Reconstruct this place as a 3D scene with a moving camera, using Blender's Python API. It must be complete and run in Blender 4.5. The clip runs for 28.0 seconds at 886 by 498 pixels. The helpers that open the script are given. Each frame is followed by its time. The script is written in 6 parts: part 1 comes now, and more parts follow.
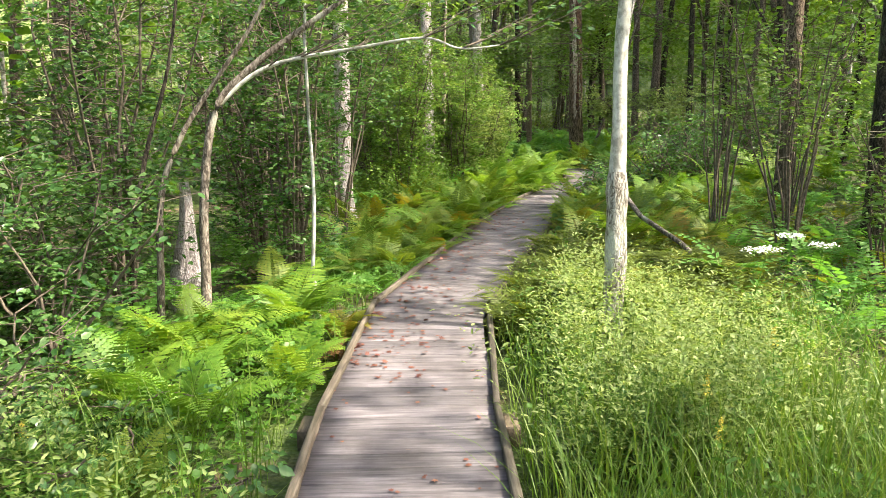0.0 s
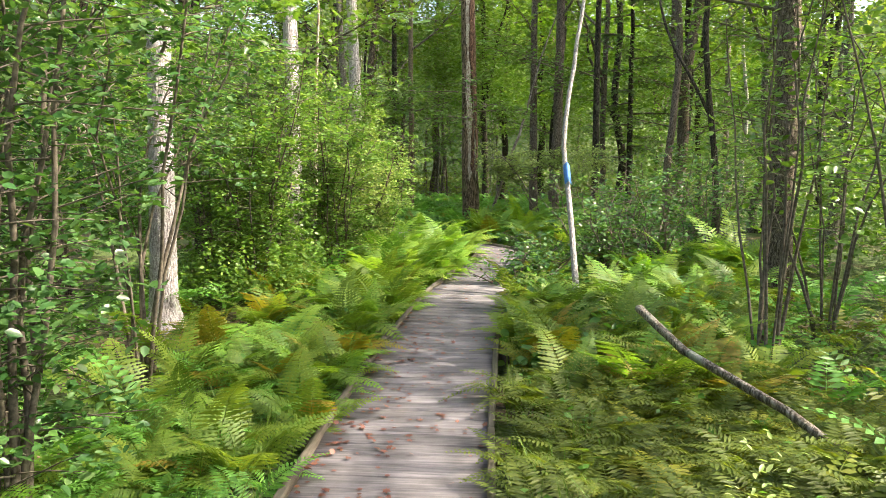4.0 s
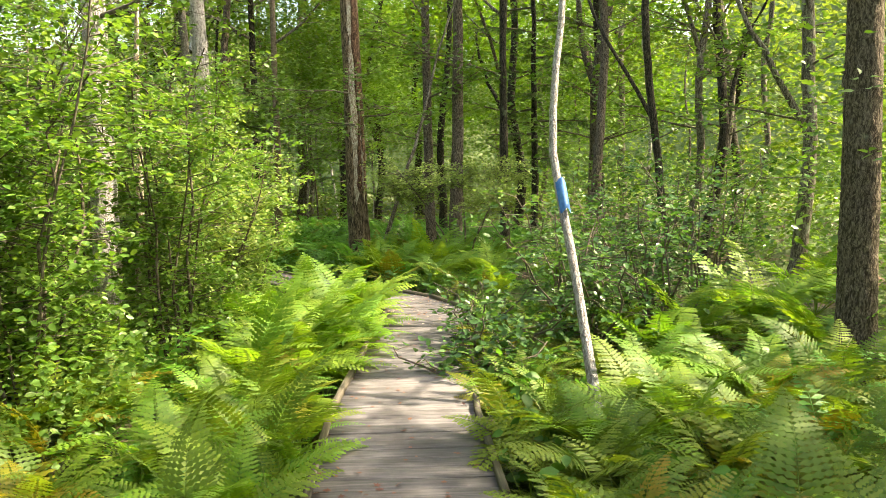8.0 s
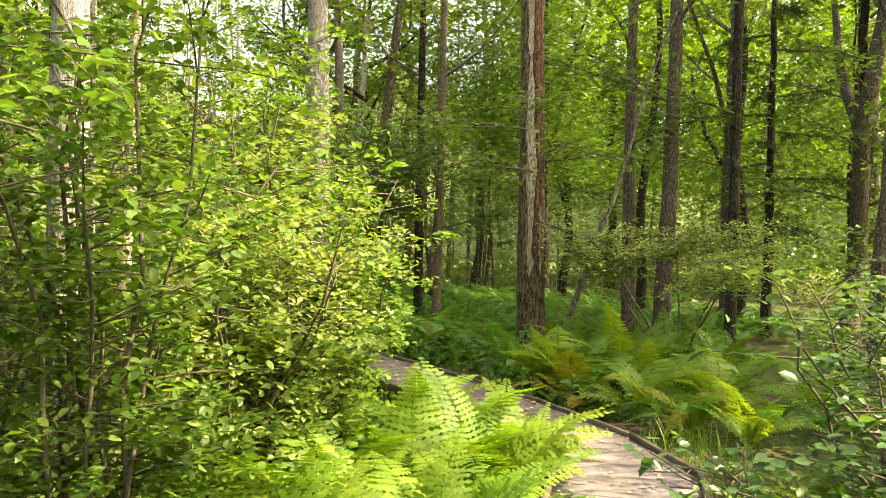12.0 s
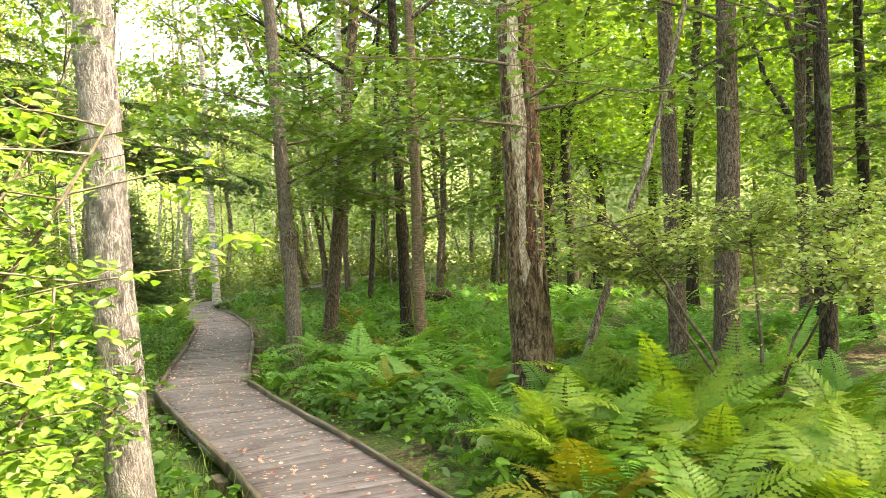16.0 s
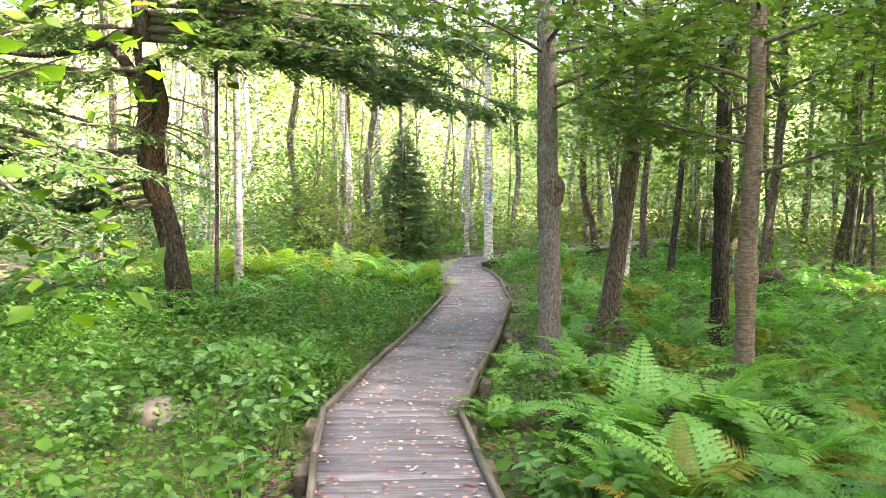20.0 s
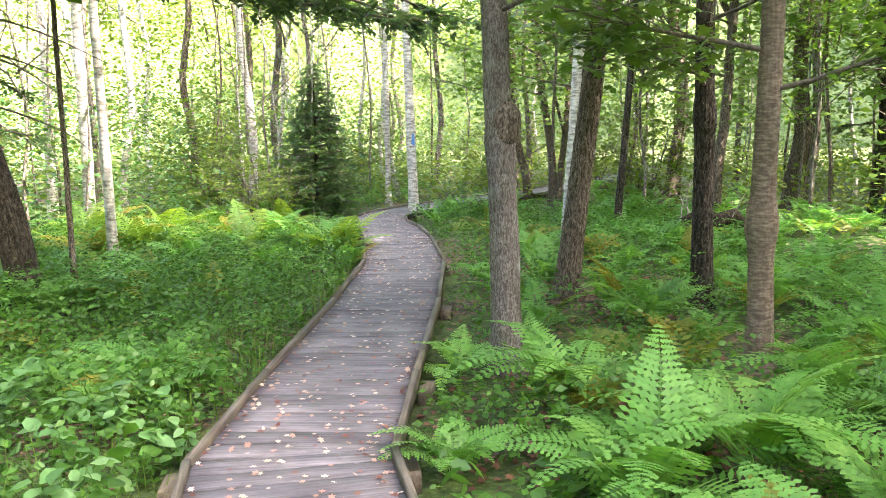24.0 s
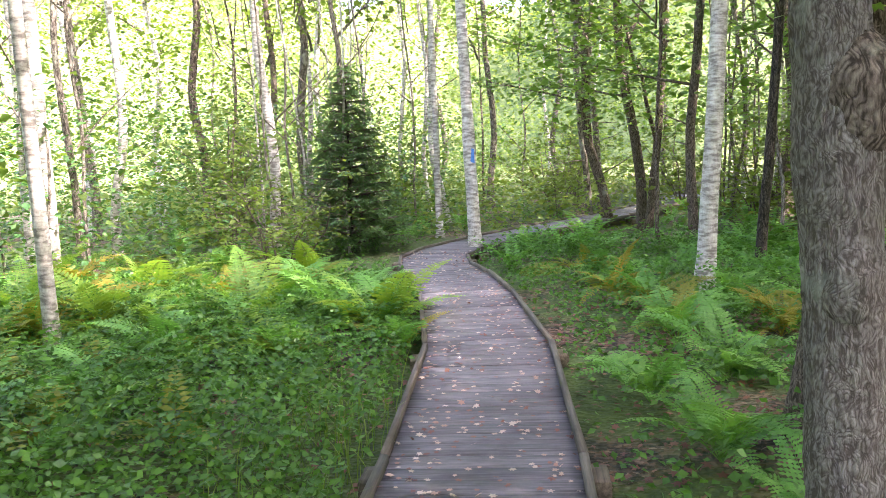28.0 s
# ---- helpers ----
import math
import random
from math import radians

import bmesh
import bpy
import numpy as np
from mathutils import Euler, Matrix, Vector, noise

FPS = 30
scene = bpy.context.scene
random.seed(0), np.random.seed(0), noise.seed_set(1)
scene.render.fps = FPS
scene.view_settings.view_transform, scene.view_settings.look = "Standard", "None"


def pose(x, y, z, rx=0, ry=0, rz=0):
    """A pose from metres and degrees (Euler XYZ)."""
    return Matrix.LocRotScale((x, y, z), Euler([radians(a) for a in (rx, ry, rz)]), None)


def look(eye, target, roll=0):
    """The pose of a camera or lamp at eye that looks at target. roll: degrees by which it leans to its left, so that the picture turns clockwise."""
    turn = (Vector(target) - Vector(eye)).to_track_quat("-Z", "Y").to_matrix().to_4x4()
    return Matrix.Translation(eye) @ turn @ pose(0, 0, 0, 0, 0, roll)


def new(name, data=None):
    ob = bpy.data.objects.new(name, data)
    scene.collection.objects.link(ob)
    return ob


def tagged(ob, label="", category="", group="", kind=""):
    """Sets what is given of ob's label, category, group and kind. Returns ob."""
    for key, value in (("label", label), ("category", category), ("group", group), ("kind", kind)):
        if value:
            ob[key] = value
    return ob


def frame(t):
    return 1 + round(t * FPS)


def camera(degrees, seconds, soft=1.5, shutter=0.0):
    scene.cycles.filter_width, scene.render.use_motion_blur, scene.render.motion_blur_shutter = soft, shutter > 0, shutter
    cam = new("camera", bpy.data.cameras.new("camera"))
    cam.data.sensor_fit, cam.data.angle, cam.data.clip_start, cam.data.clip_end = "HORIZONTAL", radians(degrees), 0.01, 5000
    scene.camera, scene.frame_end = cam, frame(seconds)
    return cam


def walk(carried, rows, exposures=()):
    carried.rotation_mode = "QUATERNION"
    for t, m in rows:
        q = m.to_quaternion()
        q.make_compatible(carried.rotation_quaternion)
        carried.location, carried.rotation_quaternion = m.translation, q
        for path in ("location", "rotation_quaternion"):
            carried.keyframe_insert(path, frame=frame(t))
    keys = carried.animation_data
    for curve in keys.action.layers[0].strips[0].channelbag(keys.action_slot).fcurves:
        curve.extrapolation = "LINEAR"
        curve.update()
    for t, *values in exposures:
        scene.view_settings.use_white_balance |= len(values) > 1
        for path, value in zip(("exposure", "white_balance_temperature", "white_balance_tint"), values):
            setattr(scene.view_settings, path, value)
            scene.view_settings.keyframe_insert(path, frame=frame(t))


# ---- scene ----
cam = camera(58.1, 28.0, soft=0.7)
PATH = [
    (0, (3.058, 2.492, 1.627), (2.699, 4.425, 1.256), -0.8),
    (0.5, (2.913, 2.947, 1.594), (2.561, 4.883, 1.235), -0.3),
    (1, (2.825, 3.442, 1.556), (2.481, 5.379, 1.197), -0.3),
    (1.5, (2.694, 3.940, 1.539), (2.364, 5.881, 1.188), -0.1),
    (2, (2.561, 4.422, 1.512), (2.301, 6.375, 1.168), 0.1),
    (2.5, (2.437, 4.929, 1.497), (2.189, 6.886, 1.171), 0.1),
    (3, (2.301, 5.428, 1.488), (2.082, 7.389, 1.163), 0.2),
    (3.5, (2.260, 5.928, 1.495), (2.117, 7.897, 1.170), -0.3),
    (4, (2.172, 6.421, 1.503), (2.157, 8.408, 1.282), 0.2),
    (4.5, (2.124, 6.871, 1.501), (2.127, 8.860, 1.294), -0.1),
    (6.5, (1.751, 8.742, 1.469), (1.826, 10.730, 1.260), 0.4),
    (7, (1.773, 9.219, 1.481), (1.880, 11.205, 1.265), 0.1),
    (7.5, (1.795, 9.710, 1.497), (1.959, 11.692, 1.292), -0.5),
    (8, (1.782, 10.168, 1.496), (2.111, 12.133, 1.317), -0.8),
    (8.5, (1.825, 10.650, 1.494), (2.232, 12.603, 1.346), -1.4),
    (9, (1.836, 11.133, 1.493), (2.241, 13.090, 1.407), -1.4),
    (9.5, (1.907, 11.564, 1.487), (2.322, 13.519, 1.423), -1.5),
    (10, (1.957, 12.020, 1.505), (2.271, 13.995, 1.463), -1.8),
    (10.5, (1.979, 12.494, 1.491), (2.149, 14.486, 1.442), -2.1),
    (11, (2.079, 13.020, 1.441), (1.945, 15.015, 1.405), 0.3),
    (11.5, (2.108, 13.392, 1.440), (1.934, 15.383, 1.391), 1.1),
    (12, (2.186, 13.782, 1.454), (2.051, 15.778, 1.439), 1.6),
    (12.5, (2.287, 14.212, 1.467), (2.106, 16.203, 1.508), 1.3),
    (13, (2.379, 14.642, 1.446), (2.195, 16.633, 1.501), 1.3),
    (13.5, (2.518, 15.107, 1.403), (2.331, 17.097, 1.464), 1.9),
    (15.5, (2.678, 16.960, 1.497), (2.513, 18.953, 1.476), -0.9),
    (16, (2.764, 17.373, 1.516), (2.523, 19.358, 1.480), -2.0),
    (16.5, (2.824, 17.804, 1.486), (2.476, 19.773, 1.445), -1.8),
    (17, (2.895, 18.224, 1.471), (2.497, 20.183, 1.411), -1.7),
    (17.5, (2.909, 18.658, 1.509), (2.216, 20.532, 1.421), -1.7),
    (18, (2.823, 19.073, 1.512), (2.085, 20.930, 1.424), -1.2),
    (18.5, (2.712, 19.554, 1.516), (1.805, 21.333, 1.417), 0.5),
    (19, (2.499, 19.972, 1.504), (1.534, 21.720, 1.388), 1.0),
    (19.5, (2.285, 20.362, 1.531), (1.339, 22.119, 1.384), 1.2),
    (20, (2.075, 20.740, 1.550), (1.127, 22.495, 1.396), 0.9),
    (20.5, (1.869, 20.985, 1.554), (1.157, 22.837, 1.305), 2.2),
    (22.5, (1.611, 21.424, 1.508), (0.863, 23.275, 1.389), 0.1),
    (23, (1.568, 21.668, 1.482), (0.790, 23.502, 1.294), -0.1),
    (23.5, (1.382, 21.985, 1.479), (0.611, 23.810, 1.206), -0.2),
    (24, (1.215, 22.380, 1.466), (0.450, 24.206, 1.181), -0.8),
    (24.5, (0.971, 22.749, 1.464), (0.207, 24.576, 1.184), -0.6),
    (25, (0.749, 23.123, 1.480), (0.072, 24.983, 1.198), -0.0),
    (25.5, (0.499, 23.505, 1.472), (-0.173, 25.369, 1.199), -0.2),
    (26, (0.240, 23.854, 1.446), (-0.447, 25.713, 1.180), -0.4),
    (26.5, (0.026, 24.210, 1.422), (-0.667, 26.068, 1.163), -0.8),
    (27, (-0.187, 24.553, 1.418), (-0.910, 26.401, 1.165), -1.3),
    (27.5, (-0.374, 24.920, 1.423), (-1.060, 26.778, 1.142), -1.3),
    (28, (-0.541, 25.309, 1.437), (-1.393, 27.103, 1.197), -2.5),
]
walk(cam, [(t, look(eye, target, roll)) for t, eye, target, roll in PATH],
     exposures=[(0, 2.05, 7000, 9), (4.0, 2.35, 7000, 8), (7.0, 2.52, 7700, 2), (9.5, 2.55, 8900, 6), (12.0, 2.6, 9400, 8), (13.5, 2.5, 9600, 9), (16.5, 3.5, 8300, 8), (18.0, 3.52, 7300, 17), (20.0, 3.7, 6900, 17), (23.0, 3.8, 6700, 18), (25.0, 3.74, 6550, 20), (28.0, 3.62, 6350, 27)])
RNG = np.random.default_rng(7)

# ------------------------------------------------------------------ light
world = bpy.data.worlds.new("world")
scene.world = world
world.use_nodes = True
wn = world.node_tree
wn.nodes.clear()
sky = wn.nodes.new("ShaderNodeTexSky")
sky.sky_type = "NISHITA"
sky.sun_disc = False
sky.sun_elevation = radians(47)
sky.sun_rotation = radians(94)
sky.dust_density = 5.0
bg = wn.nodes.new("ShaderNodeBackground")
bg.inputs["Strength"].default_value = 0.15
wout = wn.nodes.new("ShaderNodeOutputWorld")
wn.links.new(sky.outputs["Color"], bg.inputs["Color"])
wn.links.new(bg.outputs["Background"], wout.inputs["Surface"])
sun = new("sun", bpy.data.lights.new("sun", "SUN"))
sun.data.energy = 3.5
sun.data.angle = radians(0.9)
sun.data.color = (1.0, 0.93, 0.80)
sun.matrix_world = look((30, -2.3, 34), (0, 0, 0))


# ------------------------------------------------------------------ materials
def material(name):
    m = bpy.data.materials.new(name)
    m.use_nodes = True
    m.node_tree.nodes.clear()
    return m, m.node_tree.nodes, m.node_tree.links


def ramp(nodes, links, value, stops):
    r = nodes.new("ShaderNodeValToRGB")
    els = r.color_ramp.elements
    while len(els) < len(stops):
        els.new(0.5)
    for e, (p, c) in zip(els, stops):
        e.position, e.color = p, (*c, 1)
    links.new(value, r.inputs["Fac"])
    return r.outputs["Color"]


def noise_node(nodes, links, coord, scale, detail=4, stretch=None, rough=0.55):
    if stretch:
        mp = nodes.new("ShaderNodeMapping")
        mp.inputs["Scale"].default_value = stretch
        links.new(coord, mp.inputs["Vector"])
        coord = mp.outputs["Vector"]
    n = nodes.new("ShaderNodeTexNoise")
    n.inputs["Scale"].default_value = scale
    n.inputs["Detail"].default_value = detail
    n.inputs["Roughness"].default_value = rough
    links.new(coord, n.inputs["Vector"])
    return n.outputs["Fac"]


def blend(nodes, links, fac, a, b, mode="MIX"):
    mx = nodes.new("ShaderNodeMix")
    mx.data_type, mx.blend_type = "RGBA", mode
    for sock, v in ((mx.inputs[0], fac), (mx.inputs[6], a), (mx.inputs[7], b)):
        if isinstance(v, bpy.types.NodeSocket):
            links.new(v, sock)
        elif isinstance(v, (int, float)):
            sock.default_value = v
        else:
            sock.default_value = (*v, 1)
    return mx.outputs[2]


def bump(nodes, links, height, strength, distance):
    b = nodes.new("ShaderNodeBump")
    b.inputs["Strength"].default_value = strength
    b.inputs["Distance"].default_value = distance
    links.new(height, b.inputs["Height"])
    return b.outputs["Normal"]


def leaf_mat(name, dark, mid, light, thin=0.4, gloss=0.45, by_object=False):
    m, n, l = material(name)
    geo = n.new("ShaderNodeNewGeometry")
    info = n.new("ShaderNodeObjectInfo")
    tc = n.new("ShaderNodeTexCoord")
    add = n.new("ShaderNodeMath")
    add.operation = "MULTIPLY_ADD"
    l.new(geo.outputs["Random Per Island"], add.inputs[0])
    add.inputs[1].default_value = 0.35 if by_object else 0.6
    mul = n.new("ShaderNodeMath")
    mul.operation = "MULTIPLY"
    l.new(info.outputs["Random"], mul.inputs[0])
    mul.inputs[1].default_value = 0.65 if by_object else 0.4
    l.new(mul.outputs[0], add.inputs[2])
    col = ramp(n, l, add.outputs[0], [(0.0, dark), (0.5, mid), (1.0, light)])
    spots = noise_node(n, l, tc.outputs["Object"], 35, 3)
    col = blend(n, l, 0.35, col, ramp(n, l, spots, [(0.3, (0.55, 0.5, 0.4)), (0.65, (1.15, 1.15, 1.1))]), "MULTIPLY")
    p = n.new("ShaderNodeBsdfPrincipled")
    p.inputs["Roughness"].default_value = gloss
    p.inputs["Specular IOR Level"].default_value = 0.45
    l.new(col, p.inputs["Base Color"])
    tr = n.new("ShaderNodeBsdfTranslucent")
    l.new(blend(n, l, 1.0, col, (1.5, 1.45, 0.7), "MULTIPLY"), tr.inputs["Color"])
    mix = n.new("ShaderNodeMixShader")
    mix.inputs[0].default_value = thin
    l.new(p.outputs[0], mix.inputs[1])
    l.new(tr.outputs[0], mix.inputs[2])
    out = n.new("ShaderNodeOutputMaterial")
    l.new(mix.outputs[0], out.inputs["Surface"])
    return m


def bark_mat(name, dark, mid, light, lichen, lichen_amount, ridge=9.0, depth=0.02, rough=0.9, bands=False, cracks=0.22):
    m, n, l = material(name)
    tc = n.new("ShaderNodeTexCoord")
    info = n.new("ShaderNodeObjectInfo")
    c = tc.outputs["Object"]
    vadd = n.new("ShaderNodeVectorMath")
    vadd.operation = "ADD"
    l.new(c, vadd.inputs[0])
    comb = n.new("ShaderNodeCombineXYZ")
    mul = n.new("ShaderNodeMath")
    mul.operation = "MULTIPLY"
    mul.inputs[1].default_value = 37.0
    l.new(info.outputs["Random"], mul.inputs[0])
    for k in range(3):
        l.new(mul.outputs[0], comb.inputs[k])
    l.new(comb.outputs[0], vadd.inputs[1])
    c = vadd.outputs[0]
    stretch = (1.2, 1.2, 4.0) if bands is True else (2.2, 2.2, 1.5)
    if bands:
        plates = noise_node(n, l, c, ridge, 5, stretch, 0.6)
    else:
        warp = n.new("ShaderNodeMix")
        warp.data_type = "RGBA"
        warp.inputs[0].default_value = 0.11
        wob = n.new("ShaderNodeTexNoise")
        wob.inputs["Scale"].default_value = 9.0
        l.new(c, wob.inputs["Vector"])
        l.new(c, warp.inputs[6])
        l.new(wob.outputs["Color"], warp.inputs[7])
        mp = n.new("ShaderNodeMapping")
        mp.inputs["Scale"].default_value = (1.0, 1.0, 0.17)
        l.new(warp.outputs[2], mp.inputs["Vector"])
        vor = n.new("ShaderNodeTexVoronoi")
        vor.feature = "DISTANCE_TO_EDGE"
        vor.inputs["Scale"].default_value = ridge * 6.5
        l.new(mp.outputs["Vector"], vor.inputs["Vector"])
        crack = n.new("ShaderNodeMath")
        crack.operation = "MULTIPLY"
        crack.use_clamp = True
        crack.inputs[1].default_value = 2.4
        l.new(vor.outputs["Distance"], crack.inputs[0])
        streak = noise_node(n, l, c, ridge, 6, (4.6, 4.6, 1.25), 0.65)
        half = n.new("ShaderNodeMath")
        half.operation = "MULTIPLY_ADD"
        half.inputs[1].default_value = cracks
        l.new(crack.outputs[0], half.inputs[0])
        mul2 = n.new("ShaderNodeMath")
        mul2.operation = "MULTIPLY"
        mul2.inputs[1].default_value = 1.08 - cracks
        l.new(streak, mul2.inputs[0])
        l.new(mul2.outputs[0], half.inputs[2])
        plates = half.outputs[0]
    fine = noise_node(n, l, c, 60, 4, (1, 1, 0.4))
    col = ramp(n, l, plates, [(0.40, dark), (0.52, mid), (0.68, light)])
    col = blend(n, l, 0.5, col, ramp(n, l, fine, [(0.3, (0.6, 0.6, 0.6)), (0.7, (1.25, 1.25, 1.25))]), "MULTIPLY")
    patch = noise_node(n, l, c, 3.2, 5, (1, 1, 0.7), 0.65)
    lo = 0.72 - 0.32 * lichen_amount
    mask = ramp(n, l, patch, [(lo, (0, 0, 0)), (lo + 0.08, (1, 1, 1))])
    col = blend(n, l, mask, col, blend(n, l, 0.35, lichen, col))
    p = n.new("ShaderNodeBsdfPrincipled")
    p.inputs["Roughness"].default_value = rough
    p.inputs["Specular IOR Level"].default_value = 0.2
    l.new(col, p.inputs["Base Color"])
    hmix = blend(n, l, 0.25, plates, fine)
    l.new(bump(n, l, hmix, 0.9, depth), p.inputs["Normal"])
    out = n.new("ShaderNodeOutputMaterial")
    l.new(p.outputs[0], out.inputs["Surface"])
    return m


def wood_mat(name, dark, mid, light):
    m, n, l = material(name)
    tc = n.new("ShaderNodeTexCoord")
    geo = n.new("ShaderNodeNewGeometry")
    info = n.new("ShaderNodeObjectInfo")
    comb = n.new("ShaderNodeCombineXYZ")
    mul = n.new("ShaderNodeMath")
    mul.operation = "MULTIPLY"
    mul.inputs[1].default_value = 53.0
    l.new(info.outputs["Random"], mul.inputs[0])
    l.new(mul.outputs[0], comb.inputs[0])
    l.new(mul.outputs[0], comb.inputs[1])
    vadd = n.new("ShaderNodeVectorMath")
    vadd.operation = "ADD"
    l.new(tc.outputs["Object"], vadd.inputs[0])
    l.new(comb.outputs[0], vadd.inputs[1])
    c = vadd.outputs[0]
    grain = noise_node(n, l, c, 22, 6, (0.12, 2.2, 2.2), 0.65)
    # blotches for dirt on the boards, strengthened to include mottled shadow in the colour
    stain_and_shade = noise_node(n, l, geo.outputs["Position"], 2.3, 5, None, 0.65)
    col = ramp(n, l, grain, [(0.3, dark), (0.5, mid), (0.72, light)])
    col = blend(n, l, 0.7, col, ramp(n, l, stain_and_shade, [(0.34, (0.45, 0.43, 0.41)), (0.6, (1.15, 1.15, 1.15))]), "MULTIPLY")
    tone = ramp(n, l, info.outputs["Random"], [(0.0, (0.72, 0.72, 0.72)), (1.0, (1.18, 1.16, 1.14))])
    col = blend(n, l, 1.0, col, tone, "MULTIPLY")
    p = n.new("ShaderNodeBsdfPrincipled")
    p.inputs["Roughness"].default_value = 0.72
    p.inputs["Specular IOR Level"].default_value = 0.35
    l.new(col, p.inputs["Base Color"])
    l.new(bump(n, l, grain, 0.6, 0.004), p.inputs["Normal"])
    out = n.new("ShaderNodeOutputMaterial")
    l.new(p.outputs[0], out.inputs["Surface"])
    return m


def ground_mat():
    m, n, l = material("forest_floor")
    tc = n.new("ShaderNodeTexCoord")
    c = tc.outputs["Object"]
    big = noise_node(n, l, c, 0.8, 4)
    mid = noise_node(n, l, c, 9, 5, None, 0.7)
    vor = n.new("ShaderNodeTexVoronoi")
    vor.inputs["Scale"].default_value = 28
    l.new(c, vor.inputs["Vector"])
    litter = ramp(n, l, vor.outputs["Color"], [(0.1, (0.035, 0.024, 0.014)), (0.45, (0.13, 0.075, 0.045)), (0.62, (0.20, 0.10, 0.07)), (0.85, (0.24, 0.17, 0.11))])
    soil = ramp(n, l, mid, [(0.35, (0.014, 0.011, 0.007)), (0.65, (0.06, 0.045, 0.028))])
    col = blend(n, l, ramp(n, l, mid, [(0.42, (0, 0, 0)), (0.55, (1, 1, 1))]), soil, litter)
    moss = ramp(n, l, mid, [(0.3, (0.02, 0.04, 0.008)), (0.7, (0.08, 0.12, 0.02))])
    col = blend(n, l, ramp(n, l, big, [(0.36, (0, 0, 0)), (0.5, (1, 1, 1))]), col, moss)
    p = n.new("ShaderNodeBsdfPrincipled")
    p.inputs["Roughness"].default_value = 0.95
    l.new(col, p.inputs["Base Color"])
    l.new(bump(n, l, vor.outputs["Distance"], 0.7, 0.03), p.inputs["Normal"])
    out = n.new("ShaderNodeOutputMaterial")
    l.new(p.outputs[0], out.inputs["Surface"])
    return m


def plain_mat(name, colour, colour2, rough=0.8, scale=12):
    m, n, l = material(name)
    tc = n.new("ShaderNodeTexCoord")
    f = noise_node(n, l, tc.outputs["Object"], scale, 5, None, 0.65)
    p = n.new("ShaderNodeBsdfPrincipled")
    p.inputs["Roughness"].default_value = rough
    l.new(ramp(n, l, f, [(0.35, colour), (0.65, colour2)]), p.inputs["Base Color"])
    l.new(bump(n, l, f, 0.5, 0.01), p.inputs["Normal"])
    out = n.new("ShaderNodeOutputMaterial")
    l.new(p.outputs[0], out.inputs["Surface"])
    return m


M_FERN = leaf_mat("fern_green", (0.065, 0.19, 0.036), (0.11, 0.28, 0.052), (0.17, 0.35, 0.065), 0.45, 0.5, True)
M_FERN_F = leaf_mat("fern_fresh", (0.10, 0.25, 0.05), (0.16, 0.36, 0.075), (0.24, 0.44, 0.10), 0.42, 0.5, True)
M_FERN_O = leaf_mat("fern_olive", (0.07, 0.14, 0.016), (0.13, 0.21, 0.026), (0.21, 0.265, 0.036), 0.45, 0.55, True)
M_FERN_H = leaf_mat("fern_hay", (0.055, 0.095, 0.011), (0.115, 0.15, 0.017), (0.19, 0.18, 0.024), 0.45, 0.55, True)
M_FERN_Y = leaf_mat("fern_yellow", (0.11, 0.16, 0.015), (0.20, 0.21, 0.02), (0.28, 0.19, 0.03), 0.42, 0.55, True)
M_FERN_L = leaf_mat("fern_light", (0.09, 0.22, 0.025), (0.16, 0.29, 0.035), (0.25, 0.34, 0.045), 0.45, 0.5, True)
M_FERN_B = leaf_mat("fern_brown", (0.09, 0.05, 0.02), (0.17, 0.09, 0.035), (0.24, 0.14, 0.05), 0.3, 0.7, True)
M_SHRUB = leaf_mat("shrub_leaf", (0.03, 0.09, 0.026), (0.066, 0.15, 0.045), (0.15, 0.24, 0.09), 0.36, 0.27)
M_BRIGHT = leaf_mat("bright_leaf", (0.062, 0.145, 0.025), (0.112, 0.21, 0.038), (0.18, 0.28, 0.065), 0.42, 0.34)
M_LEAFY = leaf_mat("fresh_leaf", (0.05, 0.135, 0.024), (0.11, 0.215, 0.038), (0.21, 0.305, 0.075), 0.42, 0.4)
M_PALE = leaf_mat("pale_leaf", (0.11, 0.19, 0.045), (0.22, 0.31, 0.095), (0.38, 0.45, 0.2), 0.42, 0.45)
M_CROWN = leaf_mat("crown_leaf", (0.06, 0.135, 0.012), (0.085, 0.175, 0.015), (0.13, 0.225, 0.03), 0.5, 0.45)
M_FAR = leaf_mat("far_leaf", (0.075, 0.13, 0.024), (0.115, 0.175, 0.036), (0.16, 0.21, 0.055), 0.55, 0.7)
M_BROAD = leaf_mat("broad_leaf", (0.06, 0.16, 0.045), (0.11, 0.24, 0.08), (0.18, 0.32, 0.13), 0.4, 0.5)
M_HERB = leaf_mat("herb_leaf", (0.04, 0.12, 0.02), (0.08, 0.20, 0.03), (0.14, 0.27, 0.045), 0.48, 0.45)
M_GRASS = leaf_mat("grass_blade", (0.049, 0.13, 0.012), (0.107, 0.20, 0.022), (0.180, 0.24, 0.06), 0.4, 0.5)
M_NEEDLE = leaf_mat("needle_spray", (0.042, 0.09, 0.035), (0.075, 0.14, 0.052), (0.12, 0.19, 0.07), 0.4, 0.55)
M_FIR = leaf_mat("fir_needle", (0.055, 0.125, 0.055), (0.09, 0.18, 0.075), (0.14, 0.24, 0.095), 0.45, 0.6)
M_FALLEN = leaf_mat("fallen_leaf", (0.26, 0.10, 0.08), (0.45, 0.32, 0.27), (0.66, 0.58, 0.53), 0.1, 0.6)
M_FALLEN_RED = leaf_mat("fallen_red_leaf", (0.085, 0.028, 0.022), (0.17, 0.060, 0.045), (0.27, 0.13, 0.075), 0.15, 0.55)
